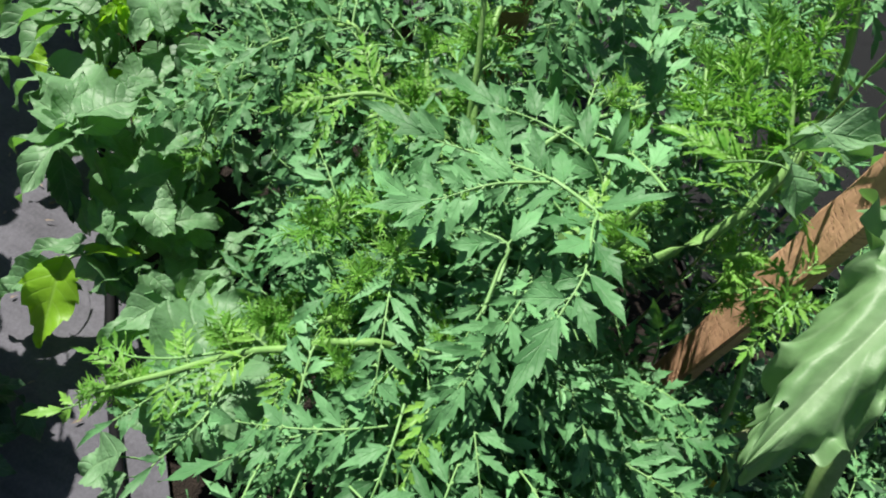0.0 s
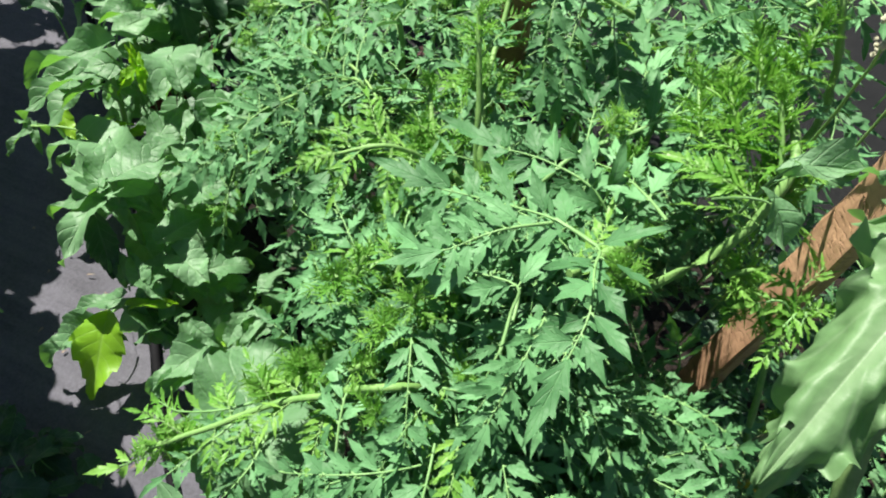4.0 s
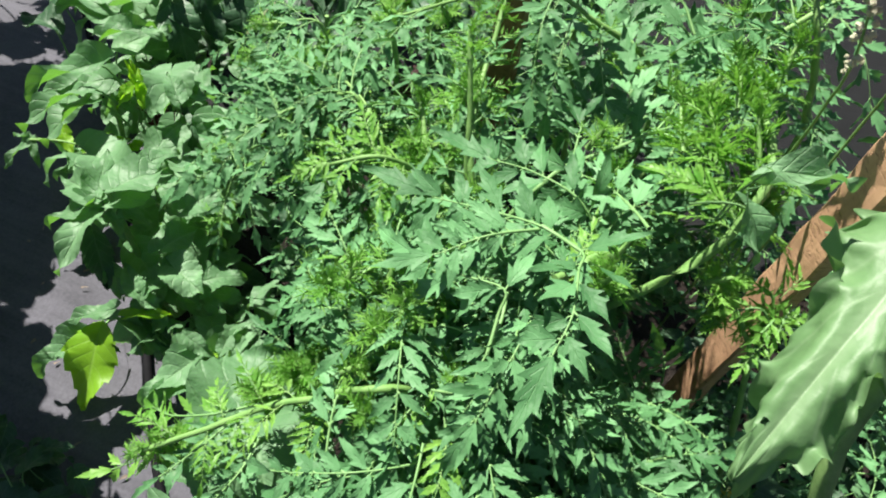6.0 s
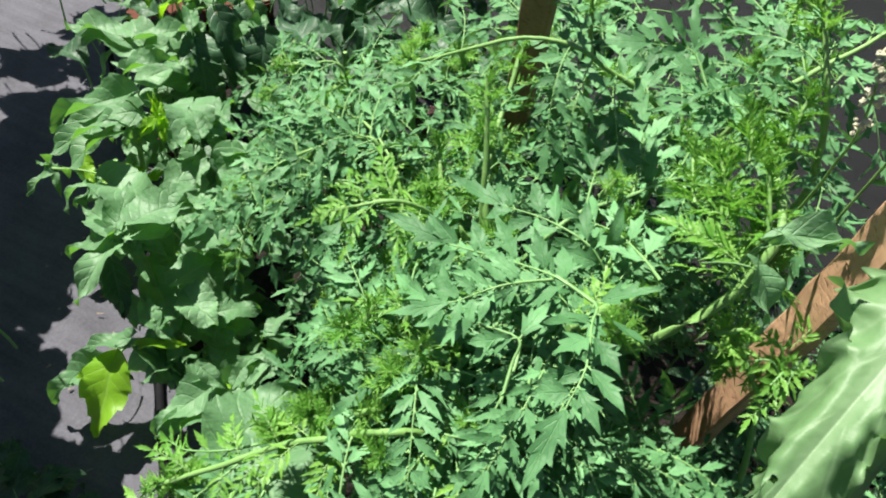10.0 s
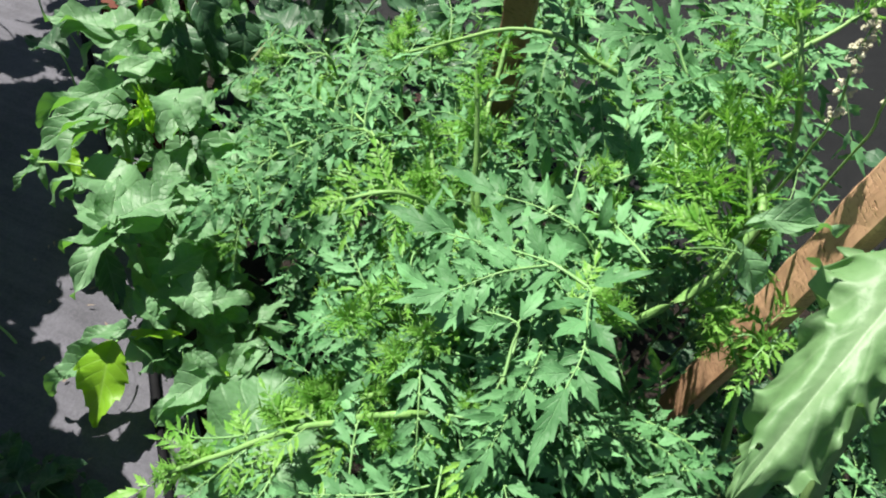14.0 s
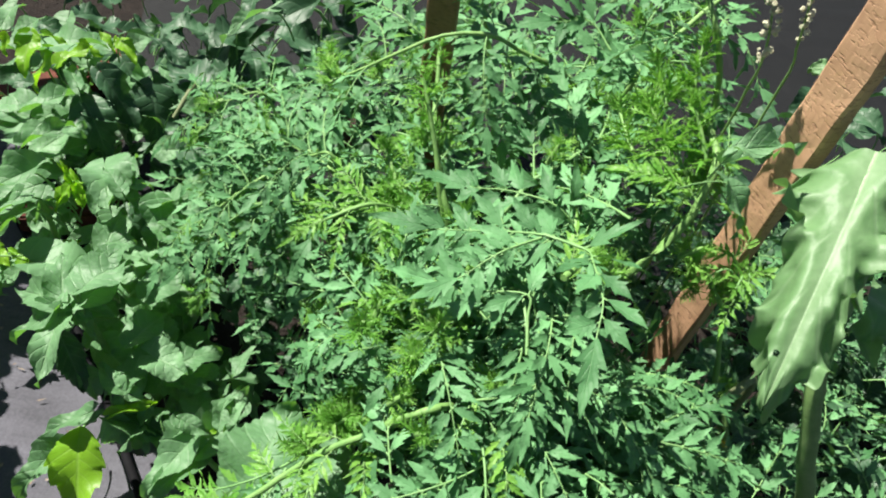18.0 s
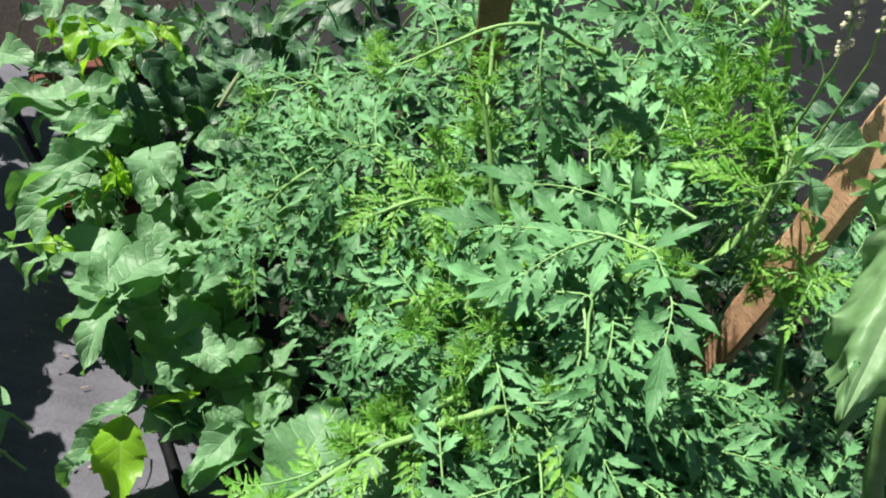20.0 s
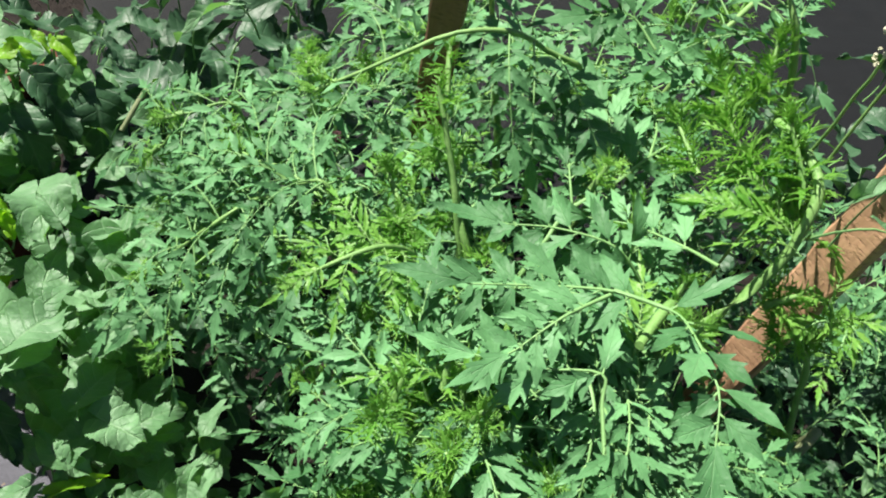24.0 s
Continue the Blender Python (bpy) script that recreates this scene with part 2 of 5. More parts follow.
# ---- mesh helpers ----
class Geo:
    """Collects vertices, faces, uv corners and material numbers for one mesh."""

    def __init__(self):
        self.v, self.f, self.uv, self.mi = [], [], [], []

    def grid(self, rows, mi=0):
        """rows: lists of (point, (u, v)) of equal length."""
        k = len(self.v)
        n = len(rows[0])
        for r in rows:
            self.v.extend(p for p, _ in r)
        for i in range(len(rows) - 1):
            for j in range(n - 1):
                a, b, c, d = (i, j), (i, j + 1), (i + 1, j + 1), (i + 1, j)
                self.f.append([k + q[0] * n + q[1] for q in (a, b, c, d)])
                self.uv.extend(rows[q[0]][q[1]][1] for q in (a, b, c, d))
                self.mi.append(mi)

    def tube(self, pts, radii, sides=6, mi=1, cap=True):
        rows = []
        up = Vector((0.3, 0.2, 1))
        for i, p in enumerate(pts):
            d = (pts[min(i + 1, len(pts) - 1)] - pts[max(i - 1, 0)]).normalized()
            a = d.cross(up).normalized() if abs(d.dot(up.normalized())) < 0.98 else d.cross(Vector((1, 0, 0))).normalized()
            b = d.cross(a)
            rows.append([(p + (a * math.cos(2 * math.pi * j / sides) + b * math.sin(2 * math.pi * j / sides)) * radii[i], (j / sides, i / len(pts))) for j in range(sides + 1)])
        self.grid(rows, mi)
        if cap:
            for r in (rows[0], rows[-1]):
                k = len(self.v)
                self.v.extend(q for q, _ in r[:-1])
                self.f.append(list(range(k, k + sides)))
                self.uv.extend((0.5, 0.5) for _ in range(sides))
                self.mi.append(mi)

    def mesh(self, name, mats, smooth=True):
        me = bpy.data.meshes.new(name)
        me.from_pydata([tuple(p) for p in self.v], [], self.f)
        layer = me.uv_layers.new(name="UVMap")
        layer.data.foreach_set("uv", [c for q in self.uv for c in q])
        me.polygons.foreach_set("material_index", self.mi)
        me.polygons.foreach_set("use_smooth", [smooth] * len(self.f))
        for m in mats:
            me.materials.append(m)
        me.update()
        return me


def curve_points(ctrl, n):
    """Smooth run of n + 1 points through the control points."""
    c = [Vector(p) for p in ctrl]
    c = [c[0] * 2 - c[1]] + c + [c[-1] * 2 - c[-2]]
    out = []
    segs = len(c) - 3
    for i in range(n + 1):
        s = min(i / n * segs, segs - 1e-6)
        k, u = int(s), s - int(s)
        p0, p1, p2, p3 = c[k:k + 4]
        out.append(0.5 * (2 * p1 + (p2 - p0) * u + (2 * p0 - 5 * p1 + 4 * p2 - p3) * u * u + (3 * p1 - p0 - 3 * p2 + p3) * u ** 3))
    return out


def thing(name, at, label, category, group="", kind=""):
    e = new(name)
    e.empty_display_size = 0.05
    e.location = at
    return tagged(e, label, category, group, kind)


def child(name, mesh, m, parent, label=""):
    """A mesh object at the world pose m, as a part of parent."""
    ob = new(name, mesh)
    ob.parent = parent
    base = Matrix.Translation(parent.location) if parent.parent is None else parent.matrix_basis
    ob.matrix_parent_inverse = base.inverted()
    ob.matrix_basis = m
    if label:
        ob["label"] = label
    return ob


def blade(g, m, length, width, teeth, depth, fold, curl, wave, rng, n=12, mi=0, shape=0.8, heart=0.0, cols=2, twist=0.0, ribs=0.0, power=1.1):
    """One leaf blade, base at the origin of m and running along its y axis, z up. teeth: number along each side."""
    rows = []
    ph = rng.random() * 6
    for i in range(n + 1):
        s = i / n
        w = max(math.sin(math.pi * min(1, s ** shape)), 0.0) ** power * (1.16 - 0.45 * s) * width / 2
        if i == 0:
            w = width * 0.03
        if i == n:
            w = 0.0004
        row = []
        bend = curl * s * s * length
        for j in range(-cols, cols + 1):
            a = j / cols
            edge = abs(a)
            side_phase = 0.0 if a < 0 else 0.31
            point = ((s * teeth + side_phase) % 1.0) ** 1.1
            tooth = 1.0 - depth * (1.0 - point) * (edge ** 1.3)
            x = a * w * tooth
            y = s * length + edge * edge * depth * 0.9 * w * point - heart * edge * (1 - s) ** 3 * length * 0.35
            z = fold * abs(x) - bend + wave * width * edge * math.sin(ph + s * 9 + (2 if a < 0 else 0)) * 0.5
            z += ribs * width * edge * (1 - edge * 0.5) * math.cos(2 * math.pi * (s * 6 - edge * 1.4))
            ang = twist * s
            row.append((m @ Vector((x * math.cos(ang) - z * math.sin(ang) * 0.3, y, z + x * math.sin(ang))), (0.5 + a * 0.5, s)))
        rows.append(row)
    g.grid(rows, mi)


def lobed_blade(g, m, length, width, lobes, depth, fold, curl, rng, mi=0):
    """Lance-shaped leaflet whose margin steps out into pointed lobes that lean towards its tip."""
    cuts = [(0.0, 0.10, 0.0), (0.07, 0.50, 0.0)]
    for k in range(lobes):
        s0 = 0.10 + 0.44 * k / lobes
        cuts += [(s0 + 0.03, 1.0 - depth, 0.0), (s0 + 0.03 + 0.26 / lobes, 1.12 - 0.12 * k, 0.24 / lobes)]
    cuts += [(0.58, 0.74, 0.0), (0.72, 0.80, 0.0), (0.86, 0.72, 0.0), (1.0, 0.0, 0.0)]
    swell = [[rng.uniform(0.85, 1.15) for _ in cuts] for _ in range(2)]
    side_step = rng.uniform(-0.03, 0.03)
    twist = rng.uniform(-0.3, 0.3)
    ph = rng.random() * 6
    rows = []
    for i, (s, f, ahead) in enumerate(cuts):
        w = width / 2 * max(0.02, math.sin(math.pi * min(1.0, max(0.0, s)) ** 0.66)) * (1.2 - 0.35 * s) * f
        row = []
        for a in (-1, 0, 1):
            e = abs(a)
            x = a * (w * swell[0 if a < 0 else 1][i] if 0 < i < len(cuts) - 1 else w)
            y = (s + e * ahead + (side_step * e if a > 0 and 1 < i < len(cuts) - 2 else 0)) * length
            z = fold * abs(x) - curl * s * s * length + 0.10 * width * e * math.sin(ph + s * 8 + (2 if a < 0 else 0))
            ang = twist * s
            row.append((m @ Vector((x * math.cos(ang), y, z + x * math.sin(ang))), (0.5 + a * 0.5, s)))
        rows.append(row)
    g.grid(rows, mi)


def leaflet_on(g, m, size, w, rng, lobes, depth, stalk=0.06):
    """One leaflet at m on a short stalk."""
    st = [m @ Vector((0, size * stalk * k / 2, 0)) for k in range(3)]
    g.tube(st, [0.0011, 0.001, 0.0008], 4, 1, False)
    m = m @ Matrix.Translation((0, size * stalk * 0.8, 0))
    lobed_blade(g, m, size, w, lobes, depth * rng.uniform(0.8, 1.15), rng.uniform(0.1, 0.5), rng.uniform(-0.12, 0.38), rng)


def leaf_on_run(g, run, leaflet, slender, pairs, lobes, depth, rng, start=0.22, normal=None, stalk=0.10, r0=0.002):
    """Leaflets in pairs along a smooth run of points, small ones between them and a larger one at the tip."""
    n = len(run) - 1
    g.tube(run, [r0 * (1 - 0.65 * i / n) for i in range(n + 1)], 5, 1, False)

    def put(s, ang, size, w, small=False):
        k = min(int(s * n), n - 1)
        p, d = run[k].lerp(run[k + 1], s * n - k), (run[k + 1] - run[k]).normalized()
        if normal is None:
            q = d.to_track_quat("Y", "Z").to_matrix().to_4x4()
        else:
            z = (normal - d * normal.dot(d)).normalized()
            q = Matrix((d.cross(z), d, z)).transposed().to_4x4()
        m = Matrix.Translation(p) @ q @ Euler((rng.uniform(-0.25, 0.35), rng.uniform(-0.4, 0.4), ang)).to_matrix().to_4x4()
        if small:
            blade(g, m, size, w, 2, 0.35, rng.uniform(0.1, 0.4), rng.uniform(-0.1, 0.4), 0.3, rng, 5, 0, 0.68, 0, 1)
        else:
            leaflet_on(g, m, size, w, rng, lobes, depth, stalk)

    for k in range(pairs):
        s = start + (0.90 - start) * k / max(1, pairs - 1) if pairs > 1 else 0.6
        for sign in (-1, 1):
            put(min(0.97, s + rng.uniform(-0.03, 0.03)), sign * rng.uniform(0.55, 1.0), leaflet * rng.uniform(0.75, 1.1) * (1 - 0.08 * k), leaflet * slender * rng.uniform(0.85, 1.15))
            if rng.random() < 0.6:
                put(min(0.97, s + 0.09 + rng.uniform(-0.03, 0.03)), sign * rng.uniform(0.9, 1.4), leaflet * rng.uniform(0.25, 0.42), leaflet * slender * 0.42, True)
    put(0.98, rng.uniform(-0.15, 0.15), leaflet * rng.uniform(1.05, 1.25), leaflet * slender * 1.2)


def compound_leaf(seed, length, leaflet, slender, pairs=3, lobes=1, depth=0.45, mats=None, droop=0.35):
    """Pinnate leaf: petiole and rachis, paired toothed leaflets, small ones between them, a larger one at the tip."""
    rng = random.Random(seed)
    g = Geo()
    side = rng.uniform(-0.12, 0.12)
    run = [Vector((side * length * (i / 8) ** 2, length * i / 8, -droop * length * (i / 8) ** 2 + 0.12 * length * math.sin(math.pi * i / 8))) for i in range(9)]
    leaf_on_run(g, run, leaflet, slender, pairs, lobes, depth, rng, r0=0.0020 * (length / 0.2))
    return g.mesh("pinnate_leaf", mats or [M_TOMATO, M_PETIOLE])


def spray(plant, pts, leaflet, slender, pairs, seed, start=0.25, mats=None, lobes=2, depth=0.46, normal=(-0.1, -0.5, 0.86), stalk=0.12, label="", thick=0.0019):
    """A single divided leaf laid along the given points, face up and towards the camera."""
    g = Geo()
    leaf_on_run(g, curve_points(pts, 16), leaflet, slender, pairs, lobes, depth, random.Random(seed), start, Vector(normal), stalk, thick)
    return child("leaf", g.mesh("pinnate_leaf", mats or [M_TOMATO, M_PETIOLE]), Matrix.Identity(4), plant, label)


def shoot_tip(seed, size, count, mats=None, tall=0.5):
    """A tuft of finely divided young leaves along a growing point."""
    rng = random.Random(seed)
    g = Geo()
    g.tube([Vector((0, 0, size * tall * i / 3)) for i in range(4)], [0.004, 0.0035, 0.003, 0.002], 6, 1)
    for k in range(count):
        a = k * 2.4 + rng.uniform(-0.3, 0.3)
        h = rng.random()
        lift = rng.uniform(0.1, 0.9) + 0.6 * h
        ln = size * rng.uniform(0.28, 0.55) * (1.15 - 0.5 * h)
        m = Matrix.Translation((0, 0, size * tall * h)) @ Euler((lift, rng.uniform(-0.4, 0.4), a)).to_matrix().to_4x4()
        curl = rng.uniform(0.0, 0.5)
        blade(g, m, ln, ln * rng.uniform(0.12, 0.2), 3, 0.5, 0.5, curl, 0.2, rng, 8, 0, 0.75, 0, 1)
        for q in range(4):
            for sign in (-1, 1):
                s = 0.18 + 0.17 * q
                mm = m @ Matrix.Translation((0, ln * s, -curl * s * s * ln)) @ Euler((rng.uniform(-0.2, 0.4), rng.uniform(-0.5, 0.5), sign * rng.uniform(0.6, 1.0))).to_matrix().to_4x4()
                blade(g, mm, ln * rng.uniform(0.3, 0.45), ln * rng.uniform(0.07, 0.11), 2, 0.4, 0.4, 0.2, 0.2, rng, 5, 0, 0.7, 0, 1)
    return g.mesh("shoot_tip", mats or [M_TIP, M_STEM])


def broad_mesh(seed, ratio=0.75, teeth=9, depth=0.16, heart=0.6, fold=0.25, curl=0.25, mat=None, petiole=0.5, blunt=0.72):
    """Unit-long broad leaf on a short stalk; the blade runs from 0 to 1 along y."""
    rng = random.Random(seed)
    g = Geo()
    blade(g, Matrix.Identity(4), 1.0, ratio, teeth, depth, fold, curl, 0.34, rng, 34, 0, blunt, heart, 5, rng.uniform(-0.3, 0.3), 0.025, 0.78)
    if petiole:
        g.tube([Vector((0, 0.25 * 0, 0)) + Vector((0, -petiole * 0.45 * math.sin(i / 4 * 1.5), -0.02 - petiole * 1.5 * (i / 4) ** 1.6)) for i in range(5)], [0.014, 0.016, 0.017, 0.019, 0.02], 6, 1)
    return g.mesh("broad_leaf", [mat or M_BROAD, M_PETIOLE])


def aim(base, tip, roll=0.0, width=1.0):
    """Pose that lays a unit leaf from base to tip; roll in degrees about its own length; width scales it sideways."""
    b, t = Vector(base), Vector(tip)
    d = t - b
    q = d.to_track_quat("Y", "Z").to_matrix().to_4x4()
    L = d.length
    return Matrix.Translation(b) @ q @ pose(0, 0, 0, 0, roll, 0) @ Matrix.Diagonal((L * width, L, L, 1))


# ---- ground ----
def ground_sheet():
    g = Geo()
    xs = [-400, -60, -12, -4] + [-2.4 + 0.08 * i for i in range(61)] + [4, 12, 60, 400]
    rows = []
    for y in [-400, -60, -12, -4] + [-1.6 + 0.08 * i for i in range(66)] + [6, 12, 60, 400]:
        rows.append([(Vector((x, y, 0.012 * noise.noise(Vector((x * 2.2, y * 2.2, 0))) + 0.006 * noise.noise(Vector((x * 9, y * 9, 3))) if abs(x) < 4 and abs(y) < 6 else 0)), (0, 0)) for x in xs])
    g.grid(rows, 0)
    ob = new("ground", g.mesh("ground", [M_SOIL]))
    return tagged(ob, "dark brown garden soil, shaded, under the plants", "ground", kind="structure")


ground_sheet()


def fabric_strip(name, x0, y0, ang, length, width, z, label, seed, mat=None):
    """A laid sheet of weed fabric with creases; its length runs along ang."""
    g = Geo()
    d = Vector((math.cos(ang), math.sin(ang), 0))
    s = Vector((-d.y, d.x, 0))
    rows = []
    nl, nw = int(length / 0.03), int(width / 0.025)
    for i in range(nl + 1):
        row = []
        for j in range(nw + 1):
            u, v = length * i / nl, width * j / nw
            p = Vector((x0, y0, 0)) + d * u + s * (v + 0.008 * noise.noise(Vector((u * 4, seed, 0))))
            h = z + 0.006 * noise.noise(Vector((u * 2.1, v * 14, seed))) + 0.004 * noise.noise(Vector((u * 8, v * 9, seed + 5)))
            row.append((Vector((p.x, p.y, h)), (u, v)))
        rows.append(row)
    g.grid(rows, 0)
    ob = new(name, g.mesh(name, [mat or M_FABRIC]))
    return tagged(ob, label, "weed fabric", kind="structure")


RUN = math.atan2(0.202, -0.177)
fabric_strip("weed_fabric", -0.17, 0.12, RUN, 2.1, 1.6, 0.022, "grey woven weed fabric with creases, laid beside the bed", 1)
fabric_strip("weed_fabric", -0.02, 0.10, RUN, 2.1, 0.22, 0.02, "grey woven weed fabric edge tucked under the bed plants", 8)
fabric_strip("weed_fabric", -0.80, 1.22, 0.30, 3.4, 1.7, 0.026, "black weed fabric behind the beds, shade put into its colour", 6, M_SHADE_FABRIC)
fabric_strip("weed_fabric", 0.55, 1.25, 0.55, 3.2, 1.6, 0.024, "dark weed fabric behind the tomato bed, shade put into its colour", 4, M_SHADE_FABRIC)


def hose():
    g = Geo()
    pts = curve_points([(-0.2, 0.2, 0.034), (-0.36, 0.375, 0.034), (-0.476, 0.52, 0.034), (-0.64, 0.728, 0.034), (-0.86, 0.96, 0.034), (-1.3, 1.42, 0.034)], 60)
    g.tube(pts, [0.009] * len(pts), 10, 0)
    return tagged(new("drip_hose", g.mesh("drip_hose", [M_HOSE])), "black plastic drip hose lying on the weed fabric", "hose")


hose()


# ---- wooden stakes ----
def stake(at, angle, height, wide, thick, label, seed, lean=(0, 0), wood=None):
    rng = random.Random(seed)
    g = Geo()
    n = 60
    rows = []
    c = 0.003
    ring = [(-wide / 2, -thick / 2 + c), (-wide / 2 + c, -thick / 2), (0, -thick / 2), (wide / 2 - c, -thick / 2), (wide / 2, -thick / 2 + c), (wide / 2, thick / 2 - c), (wide / 2 - c, thick / 2), (0, thick / 2), (-wide / 2 + c, thick / 2), (-wide / 2, thick / 2 - c)]
    ring.append(ring[0])
    for i in range(n + 1):
        z = height * i / n
        row = []
        for j, (x, y) in enumerate(ring):
            k = 0.0016 * noise.noise(Vector((x * 40, y * 40 + seed, z * 22)))
            row.append((Vector((x + k, y + k, z)), (j / 10, z)))
        rows.append(row)
    g.grid(rows, 0)
    k = len(g.v)
    g.v.extend(p for p, _ in rows[-1][:-1])
    g.f.append(list(range(k, k + 10)))
    g.uv.extend((0, 0) for _ in range(10))
    g.mi.append(0)
    me = g.mesh("wooden_stake", [wood or M_WOOD], False)
    ob = new("wooden_stake", me)
    ob.matrix_world = Matrix.Translation((at[0], at[1], -0.02)) @ Vector((*lean, 1)).rotation_difference(Vector((0, 0, 1))).inverted().to_matrix().to_4x4() @ pose(0, 0, 0, 0, 0, angle)
    return tagged(ob, label, "stake", "garden stakes")


stake((0.430, 0.735), -62, 1.40, 0.050, 0.021, "rough-sawn reddish wooden stake striped by leaf shadows", 3, (-0.054, -0.140))
stake((-0.022, 1.190), -8, 1.34, 0.045, 0.023, "brown wooden stake rising out of the tomato plants, shade put into its wood colour", 9, (-0.024, -0.300), M_SHADE_WOOD)

# ---- tomato plants ----
def canopy(x, y):
    """Height of the foliage over the bed."""
    knots = ((0.05, 0.42, 0.79), (0.16, 0.72, 0.69), (0.13, 0.43, 0.84), (0.22, 0.47, 0.80), (0.25, 0.73, 0.70), (0.29, 0.92, 0.76), (-0.19, 0.70, 0.63), (-0.34, 0.89, 0.60), (-0.41, 0.80, 0.49), (-0.05, 0.53, 0.70), (-0.155, 0.884, 0.74), (0.0, 0.92, 0.66), (-0.09, 0.33, 0.64), (-0.2, 0.3, 0.45), (0.1, 0.3, 0.755), (0.2, 0.34, 0.72), (0.28, 0.42, 0.62), (0.42, 0.5, 0.36), (0.45, 0.9, 0.60), (0.35, 1.25, 0.66), (0.0, 1.25, 0.62), (-0.3, 1.15, 0.50), (0.30, 0.56, 0.68), (-0.3, 0.55, 0.46), (0.6, 0.6, 0.32))
    num = den = 0.0
    for kx, ky, kz in knots:
        w = 1.0 / ((x - kx) ** 2 + (y - ky) ** 2 + 0.002) ** 1.6
        num += w * kz
        den += w
    return num / den + 0.055 * noise.noise(Vector((x * 9, y * 9, 1.5))) + 0.03 * noise.noise(Vector((x * 21, y * 21, 4)))


LEAVES_WIDE = [compound_leaf(100 + k, 0.140, 0.052, 0.30, 4, 2, 0.46, droop=0.22) for k in range(8)]
LEAVES_FINE = [compound_leaf(200 + k, 0.114, 0.043, 0.27, 4, 2, 0.42, droop=0.25) for k in range(8)]
LEAVES_MID = [compound_leaf(250 + k, 0.118, 0.043, 0.27, 5, 2, 0.45, droop=0.28) for k in range(8)]
YOUNG = [compound_leaf(270 + k, 0.075, 0.032, 0.20, 6, 2, 0.45, [M_TIP, M_STEM], 0.1) for k in range(5)]
TIPS = [shoot_tip(300 + k, 0.066, 18) for k in range(4)]
FOUNTAIN = [shoot_tip(340 + k, 0.108, 34, None, 0.72) for k in range(2)]
PLUMES = [shoot_tip(320 + k, 0.095, 26, None, 0.9) for k in range(2)]


def stem_mesh(pts, r0, r1, bulge=0.0, n=28, sides=9, mats=None):
    g = Geo()
    p = curve_points(pts, n)
    r = [r0 + (r1 - r0) * i / n + bulge * max(0, math.sin(i * 1.35)) ** 6 for i in range(n + 1)]
    wob = [q + Vector((noise.noise(q * 18), noise.noise(q * 18 + Vector((5, 0, 0))), noise.noise(q * 18 + Vector((0, 7, 0))))) * 0.003 for q in p]
    g.tube(wob, r, sides, 0)
    return g.mesh("stem", mats or [M_STEM]), wob


def leaf_pose(p, yaw, pitch, roll, size):
    return Matrix.Translation(p) @ Euler((radians(pitch), radians(roll), radians(yaw)), "XYZ").to_matrix().to_4x4() @ Matrix.Diagonal((size, size, size, 1))


# direction of the camera, which leaf faces are tilted towards
CAMERA_SIDE = Vector((0.0, -0.55, 0.6))


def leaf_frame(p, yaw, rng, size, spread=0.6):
    """Pose of a leaf that runs towards yaw and spreads its face to the sun and partly to the camera."""
    n = Vector((0, 0, 1)) + SUN_DIR * 0.45 + CAMERA_SIDE * 0.45 + Vector((rng.gauss(0, 1), rng.gauss(0, 1), rng.gauss(0, 0.6))) * spread
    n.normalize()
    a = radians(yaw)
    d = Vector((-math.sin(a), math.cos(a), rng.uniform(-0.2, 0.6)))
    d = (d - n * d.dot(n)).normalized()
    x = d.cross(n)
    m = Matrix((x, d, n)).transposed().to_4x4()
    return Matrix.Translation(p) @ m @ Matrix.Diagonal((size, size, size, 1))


POCKETS = ((-0.235, 0.668, 0.045), (-0.041, 0.716, 0.040), (-0.155, 0.985, 0.050), (0.048, 0.984, 0.040), (-0.019, 0.804, 0.035), (-0.257, 0.626, 0.050), (-0.167, 0.693, 0.032), (0.031, 0.719, 0.045), (0.048, 0.834, 0.040), (-0.400, 0.586, 0.040), (-0.329, 1.047, 0.040))


def branch(plant, pts, r0, r1, leaves, kind, rng, size=1.15, tip=None, start=0.25, bulge=0.0012, up=(5, 45)):
    """A stem with leaves to both sides and a tuft of young leaves at its end."""
    me, run = stem_mesh(pts, r0, r1, bulge)
    child("stem", me, Matrix.Identity(4), plant)
    n = len(run) - 1
    for k in range(leaves):
        s = start + (1 - start) * (k + 0.5) / leaves
        i = min(int(s * n), n - 1)
        d = run[i + 1] - run[i]
        yaw = math.degrees(math.atan2(-d.x, d.y)) + (1 if k % 2 else -1) * rng.uniform(30, 85)
        m = leaf_frame(run[i], yaw, rng, size * rng.uniform(0.8, 1.1) * (1.1 - 0.3 * s), 0.38)
        if not any(blocks_stake(m @ Vector((e, d, 0))) for d in (0.0, 0.06, 0.12) for e in (-0.025, 0.025)) and run[i].x > -0.36:
            child("leaf", rng.choice(kind), m, plant)
    if tip is not None:
        d = run[-1] - run[-4]
        q = d.to_track_quat("Z", "Y").to_matrix().to_4x4()
        child("shoot_tip", rng.choice(tip), Matrix.Translation(run[-1]) @ q, plant, "yellow-green young shoot tip")


